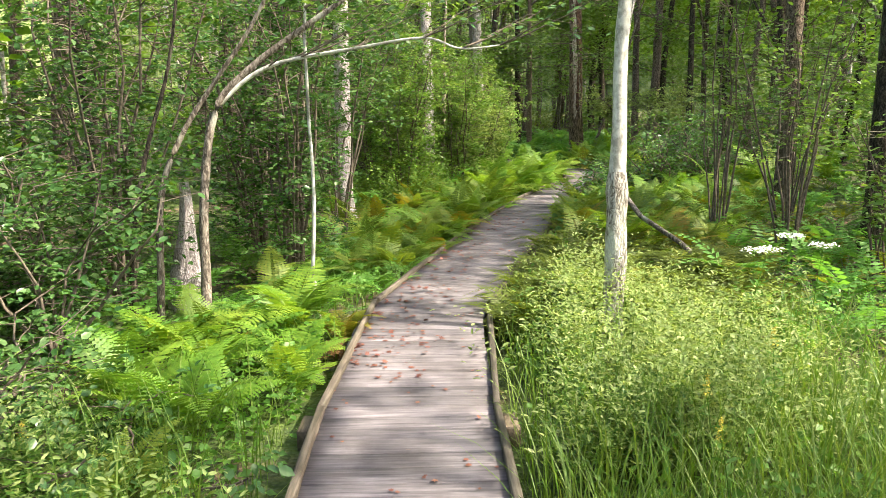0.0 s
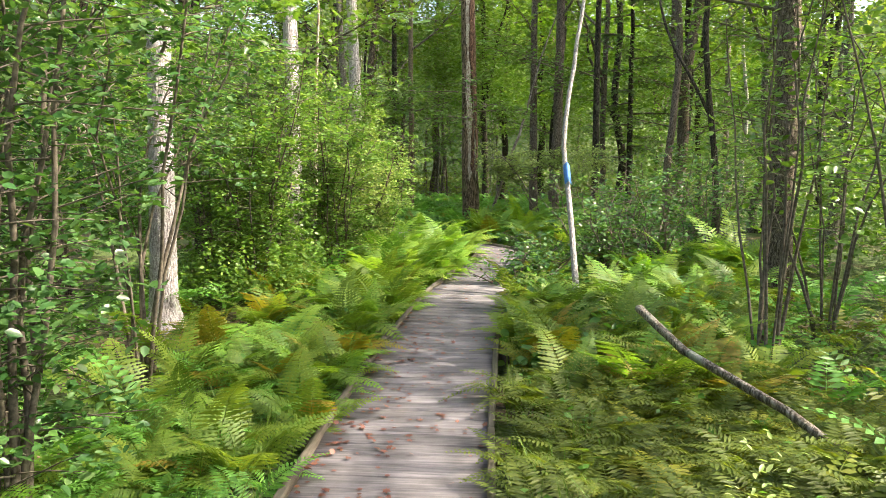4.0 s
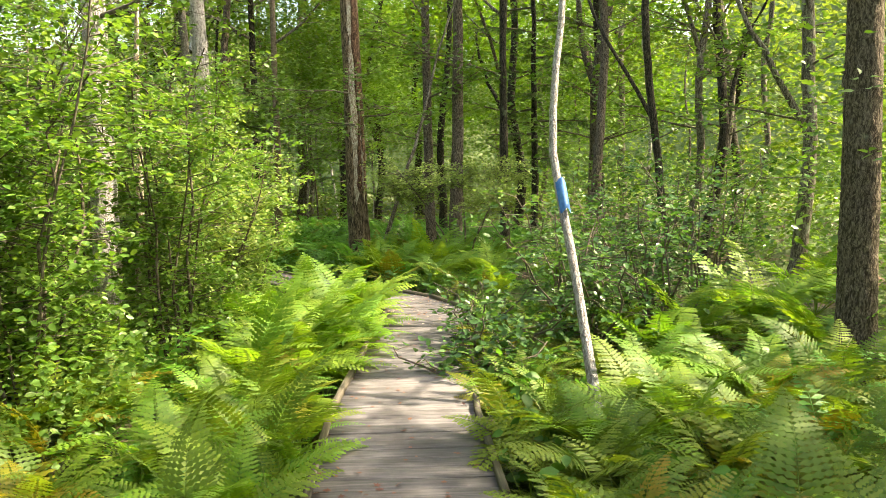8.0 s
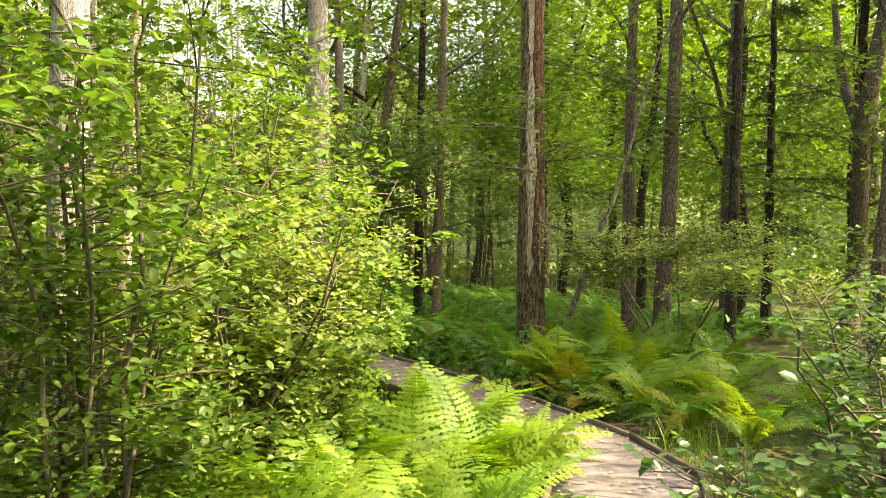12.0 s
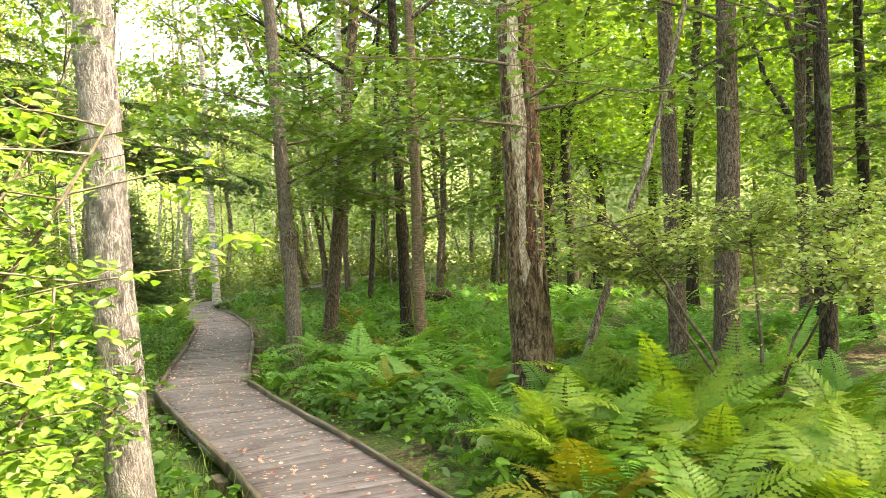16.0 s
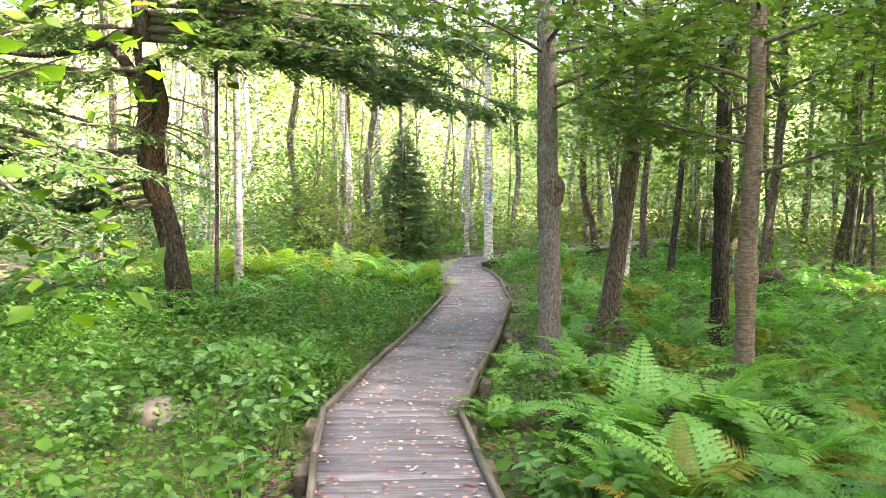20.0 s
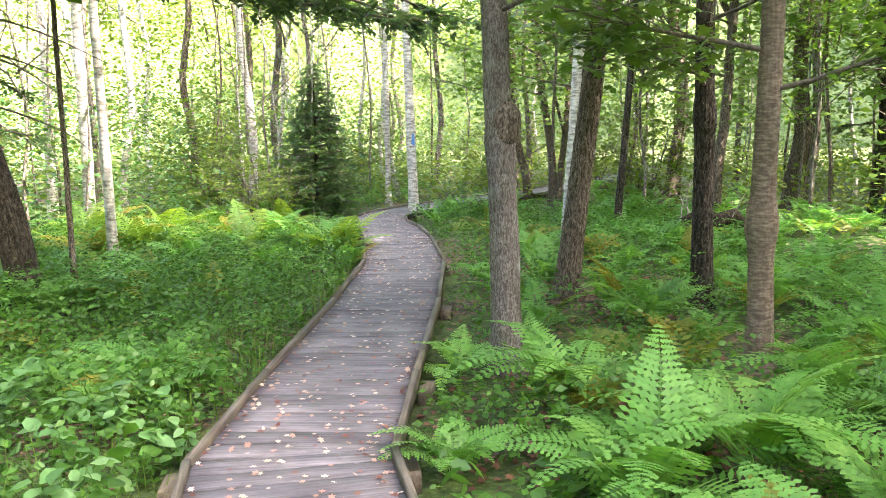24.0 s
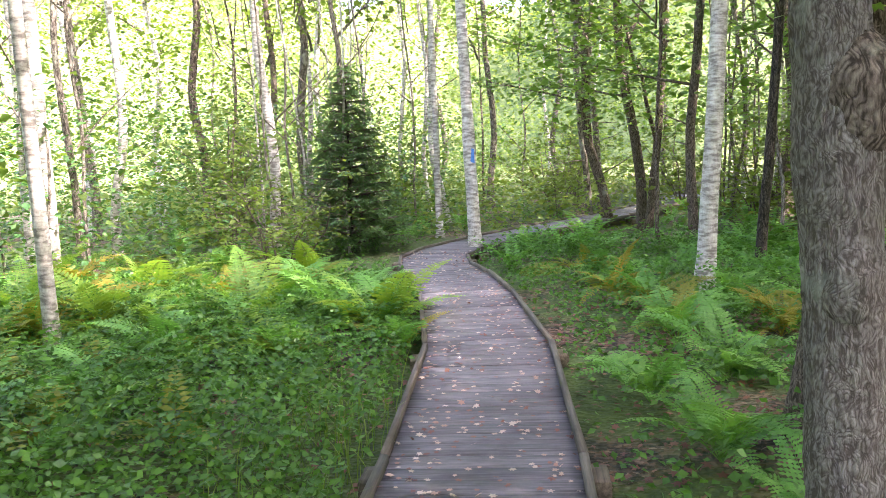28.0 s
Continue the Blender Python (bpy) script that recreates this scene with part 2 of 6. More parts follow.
M_BARK = bark_mat("bark_brown", (0.045, 0.032, 0.024), (0.14, 0.108, 0.085), (0.235, 0.19, 0.15), (0.27, 0.28, 0.22), 0.28, 12.0, cracks=0.24)
M_BARK_D = bark_mat("bark_dark", (0.014, 0.011, 0.009), (0.05, 0.040, 0.030), (0.10, 0.085, 0.065), (0.12, 0.15, 0.09), 0.25, cracks=0.24)
M_BARK_G = bark_mat("bark_grey", (0.06, 0.048, 0.038), (0.17, 0.145, 0.12), (0.29, 0.255, 0.22), (0.34, 0.35, 0.29), 0.42, 8.0, 0.014, cracks=0.24)
M_BARK_S = bark_mat("bark_scaly_pale", (0.26, 0.22, 0.22), (0.45, 0.41, 0.415), (0.60, 0.56, 0.565), (0.50, 0.54, 0.46), 0.25, 13.0, 0.06, cracks=0.2)
M_LICHEN = bark_mat("bark_lichened", (0.085, 0.068, 0.057), (0.178, 0.154, 0.134), (0.265, 0.24, 0.215), (0.31, 0.315, 0.275), 0.36, 19.0, 0.02, cracks=0.24)
M_BARK_O = bark_mat("bark_old_mossy", (0.04, 0.028, 0.018), (0.15, 0.105, 0.07), (0.27, 0.205, 0.15), (0.13, 0.14, 0.045), 0.35, 6.0, 0.04)
M_BIRCH = bark_mat("bark_birch", (0.20, 0.18, 0.16), (0.42, 0.39, 0.35), (0.62, 0.60, 0.55), (0.30, 0.29, 0.27), 0.2, 7.0, 0.006, 0.7, True)
M_SMOOTH = bark_mat("bark_smooth_pale", (0.28, 0.27, 0.24), (0.52, 0.51, 0.47), (0.68, 0.67, 0.62), (0.14, 0.125, 0.10), 0.55, 7.0, 0.012, 0.75, "blotched")
M_BARK_W = bark_mat("bark_white_lichened", (0.13, 0.11, 0.09), (0.36, 0.34, 0.30), (0.58, 0.56, 0.51), (0.55, 0.57, 0.50), 0.5, 9.0, 0.03)
M_BARK_Y = bark_mat("bark_golden_banded", (0.10, 0.072, 0.05), (0.16, 0.12, 0.085), (0.24, 0.185, 0.13), (0.30, 0.27, 0.20), 0.3, 15.0, 0.008, 0.8, True)
M_TWIG = plain_mat("twig_bark", (0.05, 0.038, 0.028), (0.16, 0.13, 0.10), 0.9, 30)
M_PEELED = bark_mat("peeled_wood", (0.20, 0.14, 0.10), (0.40, 0.34, 0.28), (0.56, 0.52, 0.46), (0.08, 0.10, 0.05), 0.3, 9.0, 0.02)
M_REDROT = bark_mat("red_heartwood", (0.04, 0.022, 0.016), (0.115, 0.064, 0.042), (0.21, 0.125, 0.085), (0.09, 0.07, 0.05), 0.25, 9.0, 0.02)
M_PLANK = wood_mat("weathered_plank", (0.066, 0.060, 0.066), (0.142, 0.129, 0.141), (0.235, 0.215, 0.234))
M_RAIL = wood_mat("weathered_rail", (0.045, 0.037, 0.028), (0.10, 0.085, 0.066), (0.175, 0.15, 0.125))
M_BEAM = wood_mat("damp_beam", (0.05, 0.04, 0.028), (0.12, 0.095, 0.065), (0.20, 0.16, 0.115))
M_GROUND = ground_mat()
M_MOSS = plain_mat("moss", (0.04, 0.075, 0.008), (0.16, 0.19, 0.015), 0.95, 40)
M_STONE = plain_mat("stone", (0.07, 0.06, 0.048), (0.17, 0.145, 0.12), 0.85, 9)
M_BLUE = plain_mat("blue_paint", (0.03, 0.13, 0.42), (0.08, 0.24, 0.60), 0.55, 30)
M_LOG = bark_mat("rotting_log", (0.010, 0.008, 0.006), (0.035, 0.027, 0.018), (0.09, 0.07, 0.05), (0.05, 0.085, 0.015), 0.5)
M_FLOWER = plain_mat("white_flower", (0.65, 0.66, 0.60), (0.82, 0.83, 0.78), 0.7, 60)
M_GOLD = plain_mat("goldenrod_flower", (0.38, 0.30, 0.03), (0.60, 0.50, 0.06), 0.7, 60)


# ------------------------------------------------------------------ mesh tools
def mesh(name, v, f, mat, smooth=False):
    """v: n x 3; f: an array of quads or triangles, or a list of such arrays."""
    v = np.asarray(v, np.float32)
    fs = [np.asarray(q, np.int32) for q in (f if isinstance(f, list) else [f]) if len(q)]
    me = bpy.data.meshes.new(name)
    me.vertices.add(len(v))
    me.vertices.foreach_set("co", v.ravel())
    loops = np.concatenate([q.ravel() for q in fs])
    sizes = np.concatenate([np.full(len(q), q.shape[1], np.int32) for q in fs])
    me.loops.add(len(loops))
    me.loops.foreach_set("vertex_index", loops)
    me.polygons.add(len(sizes))
    me.polygons.foreach_set("loop_start", np.concatenate([[0], np.cumsum(sizes)[:-1]]).astype(np.int32))
    if smooth:
        me.polygons.foreach_set("use_smooth", np.ones(len(sizes), bool))
    me.materials.append(mat)
    me.update(calc_edges=True)
    return me


def part(name, me, parent, label="", m=None):
    ob = new(name, me)
    ob.parent = parent
    if m is not None:
        ob.matrix_basis = m
    if label:
        ob["label"] = label
    return ob


def thing(name, m, label, category, group="", kind=""):
    ob = new(name)
    ob.matrix_basis = m
    return tagged(ob, label, category, group, kind)


class Soup:
    """Gathers pieces of geometry into one mesh."""

    def __init__(self):
        self.v, self.q, self.t, self.n = [], [], [], 0

    def add(self, v, f):
        f = np.asarray(f)
        (self.q if f.shape[1] == 4 else self.t).append(f + self.n)
        self.v.append(np.asarray(v, float))
        self.n += len(v)

    def mesh(self, name, mat, smooth=False):
        fs = [np.concatenate(g) for g in (self.q, self.t) if g]
        return mesh(name, np.concatenate(self.v), fs, mat, smooth)


def tube(points, radii, sides=6, rough=0.0, seed=0, close=True):
    """A tapered tube along points."""
    p = np.asarray(points, float)
    k = len(p)
    d = np.gradient(p, axis=0)
    d /= np.linalg.norm(d, axis=1)[:, None] + 1e-9
    ref = np.where(np.abs(d[:, 2:3]) > 0.9, [[1.0, 0, 0]], [[0, 0, 1.0]])
    a = np.cross(d, ref)
    a /= np.linalg.norm(a, axis=1)[:, None] + 1e-9
    b = np.cross(d, a)
    ang = np.linspace(0, 2 * np.pi, sides, endpoint=False)
    r = np.asarray(radii, float)[:, None] * np.ones((k, sides))
    if rough:
        g = np.random.default_rng(seed)
        lobes = sum(g.normal(0, 1) * np.cos(m * ang[None] + g.uniform(0, 6.3) + g.normal(0, 1.2) * np.linspace(0, 3, k)[:, None]) for m in (2, 3, 5))
        r = r * (1 + rough * lobes + rough * g.normal(0, 0.45, (k, sides)))
    v = p[:, None] + r[..., None] * (np.cos(ang)[None, :, None] * a[:, None] + np.sin(ang)[None, :, None] * b[:, None])
    i = np.arange(k - 1)[:, None] * sides
    j = np.arange(sides)[None]
    jn = (j + 1) % sides
    f = np.stack([i + j, i + jn, i + sides + jn, i + sides + j], -1).reshape(-1, 4)
    return v.reshape(-1, 3), f


OVATE = np.array([[0, 0, 0], [-0.30, 0.28, 0.05], [-0.26, 0.66, 0.05], [0, 1, -0.06], [0.26, 0.66, 0.05], [0.30, 0.28, 0.05]])
OVATE_F = np.array([[0, 3, 2, 1], [0, 5, 4, 3]])
FINE = np.array([[0, 0, 0], [0, 0.5, -0.04], [0, 1.02, -0.08], [-0.22, 0.15, 0.04], [-0.33, 0.42, 0.06], [-0.24, 0.74, 0.03], [0.22, 0.15, 0.04], [0.33, 0.42, 0.06], [0.24, 0.74, 0.03]])
FINE_F = np.array([[0, 1, 4, 3], [1, 2, 5, 4], [0, 6, 7, 1], [1, 7, 8, 2]])
DIAMOND = np.array([[0, 0, 0], [-0.36, 0.45, 0.08], [0, 1, -0.05], [0.36, 0.45, 0.08]])
DIAMOND_F = np.array([[0, 2, 1], [0, 3, 2]])
MAPLE = np.array([[0, 0, 0], [-0.16, 0.3, 0.03], [-0.50, 0.30, -0.02], [-0.28, 0.56, 0.04], [-0.42, 0.86, -0.03], [-0.12, 0.74, 0.03], [0, 1.08, -0.05],
                  [0.12, 0.74, 0.03], [0.42, 0.86, -0.03], [0.28, 0.56, 0.04], [0.50, 0.30, -0.02], [0.16, 0.3, 0.03]])
MAPLE_F = np.array([[0, 3, 2, 1], [0, 5, 4, 3], [0, 7, 6, 5], [0, 9, 8, 7], [0, 11, 10, 9]])


def leaves(pos, size, shape=OVATE, faces=OVATE_F, g=RNG, tilt=0.55, droop=0.0, way=None):
    """Leaves at pos: v, f. tilt: how far their faces turn from the sky."""
    k = len(pos)
    yaw = g.uniform(0, 2 * np.pi, k) if way is None else way
    out = np.stack([np.cos(yaw), np.sin(yaw), g.normal(-droop, 0.35, k)], 1)
    out /= np.linalg.norm(out, axis=1)[:, None]
    up = np.stack([g.normal(0, tilt, k), g.normal(0, tilt, k), np.ones(k)], 1)
    side = np.cross(out, up)
    side /= np.linalg.norm(side, axis=1)[:, None] + 1e-9
    nor = np.cross(side, out)
    s = (np.asarray(size) * g.uniform(0.65, 1.25, k))[:, None, None]
    t = shape[None]
    v = pos[:, None] + s * (t[..., 0:1] * side[:, None] + t[..., 1:2] * out[:, None] + t[..., 2:3] * nor[:, None])
    f = (np.arange(k) * len(shape))[:, None, None] + faces[None]
    return v.reshape(-1, 3), f.reshape(-1, faces.shape[1])


# ------------------------------------------------------------------ plan
LINE = [(3.65, -1.2), (3.0, 2.0), (2.58, 4.2), (2.24, 5.86), (2.03, 6.98), (1.86, 7.95), (1.83, 8.5), (1.87, 9.6), (1.97, 11.1), (2.09, 12.8), (2.2, 13.95), (2.45, 15.86), (2.73, 17.2), (2.98, 18.35),
        (3.06, 18.9), (2.99, 19.3), (2.74, 20.0), (2.38, 20.7), (1.83, 21.55), (1.27, 22.45), (0.75, 23.1), (0.3, 23.72), (-0.52, 24.93), (-0.82, 25.4), (-0.99, 25.85), (-1.38, 27.0),
        (-1.8, 28.2), (-2.3, 29.55), (-2.72, 30.6), (-2.98, 31.1), (-3.6, 32.3), (-4.3, 33.5), (-5.1, 34.6), (-5.5, 35.8), (-5.35, 37.6), (-4.85, 40.0), (-4.2, 43.0), (-3.8, 46.5), (-3.6, 52.0)]


def spline(points, step):
    p = np.array(points, float)
    seg = []
    for i in range(len(p) - 1):
        a, b, c, d = p[max(i - 1, 0)], p[i], p[i + 1], p[min(i + 2, len(p) - 1)]
        t = np.linspace(0, 1, 24, endpoint=False)[:, None]
        seg.append(0.5 * (2 * b + (c - a) * t + (2 * a - 5 * b + 4 * c - d) * t**2 + (3 * b - a - 3 * c + d) * t**3))
    q = np.concatenate(seg + [p[-1:]])
    s = np.concatenate([[0], np.cumsum(np.linalg.norm(np.diff(q, axis=0), axis=1))])
    at = np.arange(0, s[-1], step)
    return np.stack([np.interp(at, s, q[:, 0]), np.interp(at, s, q[:, 1])], 1)


DENSE = spline(LINE, 0.05)
DECK_W = 0.93
GROUND_Z = -0.16


def path_gap(xy):
    """Distance from the walk's middle line."""
    xy = np.atleast_2d(xy)
    few = DENSE[::5]
    return np.sqrt(((xy[:, None] - few[None]) ** 2).sum(-1).min(1))


def ground_z(x, y):
    x, y = np.asarray(x, float), np.asarray(y, float)
    h = 0.05 * np.sin(0.9 * x + 0.5 * y) + 0.045 * np.sin(1.7 * y - 0.8 * x + 1) + 0.03 * np.sin(3.1 * x + 1.3) * np.sin(2.7 * y)
    d = path_gap(np.stack([x.ravel(), y.ravel()], 1)).reshape(x.shape) if x.size < 60000 else np.full(x.shape, 9.0)
    return GROUND_Z + h * np.clip((d - 0.5) / 1.0, 0.15, 1)


# ------------------------------------------------------------------ ground
gx = np.concatenate([[-600, -250, -110, -60], np.arange(-32, 36.1, 0.5), [60, 110, 250, 600]])
gy = np.concatenate([[-600, -250, -110, -50], np.arange(-14, 66.1, 0.5), [100, 160, 300, 700]])
GX, GY = np.meshgrid(gx, gy)
flat = np.stack([GX.ravel(), GY.ravel()], 1)
gz = np.concatenate([ground_z(c[:, 0], c[:, 1]) for c in np.array_split(flat, 12)])
gi = np.arange(len(gx) * len(gy)).reshape(len(gy), len(gx))
gf = np.stack([gi[:-1, :-1], gi[:-1, 1:], gi[1:, 1:], gi[1:, :-1]], -1).reshape(-1, 4)
tagged(new("ground", mesh("ground", np.column_stack([flat, gz]), gf, M_GROUND, True)), "dark damp forest floor with brown leaf litter and moss", "ground", kind="structure")

# wall of distant trees all round
ba = np.linspace(0, 2 * np.pi, 181)
br = 78 + 3 * np.sin(7 * ba) + 2 * np.sin(17 * ba)
bv, bt = [], 17.0 + 1.6 * np.sin(23 * ba) + 1.3 * np.sin(41 * ba + 1) + 1.5 * np.sin(9 * ba)
for k in range(6):
    bulge = 1.5 * np.sin(31 * ba + 2.1 * k) * (k > 0)
    bv.append(np.column_stack([np.cos(ba) * (br + bulge), 22 + np.sin(ba) * (br + bulge), -1 + (bt + 1) * k / 5]))
bi = np.arange(6 * 181).reshape(6, 181)
bf = np.stack([bi[:-1, :-1], bi[:-1, 1:], bi[1:, 1:], bi[1:, :-1]], -1).reshape(-1, 4)
tagged(new("backdrop", mesh("backdrop", np.concatenate(bv), bf, plain_mat("distant_trees", (0.06, 0.11, 0.03), (0.24, 0.28, 0.12), 0.9, 1.6), True)), "mottled green wall of distant woodland", "woods", kind="structure")


# ------------------------------------------------------------------ trees
def trunk_line(height, lean, bend, g, step=0.3, bow=0.0):
    z = np.concatenate([[-0.25, -0.05, 0.08, 0.2], np.arange(0.4, height, step), [height]])
    w = np.cumsum(g.normal(0, bend, (len(z), 2)) * step, axis=0)
    w -= np.outer(np.clip(z, 0, None) / height, w[-1]) * 0.5
    if bow:
        for k in range(2):
            amp, wave, ph = g.uniform(0.3, 1.2) * bow, g.uniform(3.2, 7.5), g.uniform(0, 6.3)
            w[:, k] += amp * (np.sin(6.283 * np.clip(z, 0, None) / wave + ph) - math.sin(ph)) * np.clip(z / 1.5, 0, 1)
    return np.column_stack([lean[0] * z + w[:, 0], lean[1] * z + w[:, 1], z])


def bark_relief(v, n, k, dia, depth, seed):
    """Raises long broken bark plates on a trunk of n rings of k points."""
    g = np.random.default_rng(seed)
    q = v.reshape(n, k, 3)
    mid = q.mean(1, keepdims=True)
    out = q - mid
    out /= np.linalg.norm(out, axis=2, keepdims=True) + 1e-9
    ang = np.arange(k)[None] * 2 * np.pi / k
    z = mid[:, :, 2]
    lobes = max(6, int(round(np.pi * dia / 0.034)))
    p = lobes * ang / 2 + 0.9 * np.sin(3.3 * z + g.uniform(0, 6)) + 0.6 * np.sin(9.1 * z + 2 * ang) + 0.45 * np.sin(23 * z + 5 * ang)
    column = np.floor(p / np.pi)
    shift = 6.283 * np.modf(np.abs(np.sin(column * 12.9898 + seed)) * 43758.5)[0]
    furrow = np.abs(np.sin(p)) ** 0.45
    breaks = np.abs(np.sin(z * (17 + 9 * np.modf(shift)[0]) + shift + 0.5 * np.sin(11 * ang))) ** 0.3
    h = np.minimum(furrow, 0.35 + 0.65 * breaks) + g.normal(0, 0.10, furrow.shape)
    return (q + out * (depth * (h - 0.75))[..., None]).reshape(-1, 3)


def trunk_mesh(name, dia, height, mat, lean=(0, 0), bend=0.02, seed=1, sides=14, rough=0.03, top=0.25, flare=0.55, knobs=(), relief=0.0, bow=0.0):
    g = np.random.default_rng(seed)
    line = trunk_line(height, lean, bend, g, 0.3, bow)
    if relief:
        zz = np.concatenate([[-0.25, -0.1], np.arange(-0.02, 3.6, 0.022), np.arange(3.7, height, 0.3), [height]])
        line = np.column_stack([np.interp(zz, line[:, 2], line[:, k]) for k in range(3)])
        sides = 60
    z = line[:, 2]
    r = 0.5 * dia * (1 - (1 - top) * np.clip(z / height, 0, 1) ** 0.9) * (1 + flare * np.exp(-np.clip(z, 0, None) / 0.16))
    for kz, kr in knobs:
        r = r + 0.5 * dia * kr * np.exp(-((z - kz) / 0.13) ** 2)
    v, f = tube(line, r, sides, rough if not relief else 0, seed)
    if relief:
        v = bark_relief(v, len(line), sides, dia, relief, seed)
    return mesh(name, v, f, mat, True), line


def spline3(points, per):
    """A smooth line through points in space."""
    p = np.array(points, float)
    u = np.linspace(0, 1, per, endpoint=False)[:, None]
    run = []
    for i in range(len(p) - 1):
        a, b, c, d = p[max(i - 1, 0)], p[i], p[i + 1], p[min(i + 2, len(p) - 1)]
        run.append(0.5 * (2 * b + (c - a) * u + (2 * a - 5 * b + 4 * c - d) * u**2 + (3 * b - a - 3 * c + d) * u**3))
    return np.concatenate(run + [p[-1:]])


def limb_points(start, az, elev, length, g, n=6, curve=0.25):
    t = np.linspace(0, 1, n)
    d = np.array([np.cos(az) * np.cos(elev), np.sin(az) * np.cos(elev), np.sin(elev)])
    side = np.array([-np.sin(az), np.cos(az), 0])
    p = start + length * t[:, None] * d + np.outer(t**2, np.array([0, 0, curve * length])) + np.outer(np.sin(t * 3 + g.uniform(0, 3)) * t, side) * length * 0.12
    return p + g.normal(0, 0.015 * length, p.shape) * t[:, None]


def spray(limb_soup, leaf_pos, start, az, elev, length, radius, g, twigs=6, per_twig=8, spread=0.12, curve=0.15):
    p = limb_points(start, az, elev, length, g, 6, curve)
    limb_soup.add(*tube(p, np.linspace(radius, radius * 0.25, len(p)), 5))
    for k in range(twigs):
        t = 0.25 + 0.75 * (k + g.uniform(0, 1)) / twigs
        i = min(int(t * 5), 4)
        s = p[i] + (p[i + 1] - p[i]) * (t * 5 - i)
        q = limb_points(s, az + (1 if k % 2 else -1) * g.uniform(0.4, 1.1), elev * 0.5 + g.normal(0, 0.18), length * g.uniform(0.25, 0.5) * (1.25 - 0.6 * t), g, 4, 0.0)
        limb_soup.add(*tube(q, np.linspace(radius * 0.35, radius * 0.12, 4), 3))
        u = g.uniform(0.1, 1.08, per_twig)
        j = np.clip((u * 3).astype(int), 0, 2)
        leaf_pos.append(q[j] + (q[j + 1] - q[j]) * (u * 3 - j)[:, None] + g.normal(0, spread, (per_twig, 3)) * [1, 1, 0.6])


def crown_meshes(name, base, top, radius, limbs, twigs, per_twig, size, mat, bark, seed, shape=DIAMOND, faces=DIAMOND_F, elev=0.55):
    g = np.random.default_rng(seed)
    woods, pos = [], []
    for k in range(limbs):
        wood = Soup()
        h = (k + g.uniform(0, 1)) / limbs
        z = base + (top - base) * h * 0.9
        length = radius * (1.15 - 0.75 * h) * g.uniform(0.7, 1.2)
        spray(wood, pos, np.array([0, 0, z]), k * 2.4 + g.uniform(-0.4, 0.4), elev * g.uniform(0.4, 1.3), length, 0.018 + 0.012 * length, g, twigs, per_twig, 0.22, 0.2)
        woods.append(wood.mesh("limb", bark, True))
    p = np.concatenate(pos)
    v, f = leaves(p, size, shape, faces, g, 0.5, 0.25)
    return woods, mesh(name + "_leaves", v, f, mat)


CROWNS = [crown_meshes("crown", b, 13.5, r, 10, 9, 21, 0.19, M_CROWN, M_BARK_D, 40 + k) for k, (b, r) in enumerate([(4.6, 3.0), (5.2, 2.7), (3.9, 3.2)])]
THIN_CROWNS = [crown_meshes("thin_crown", b, 12.0, r, 8, 6, 20, 0.14, M_FAR, M_BARK_G, 60 + k) for k, (b, r) in enumerate([(3.6, 1.7), (4.6, 1.5)])]
COUNT = [0]


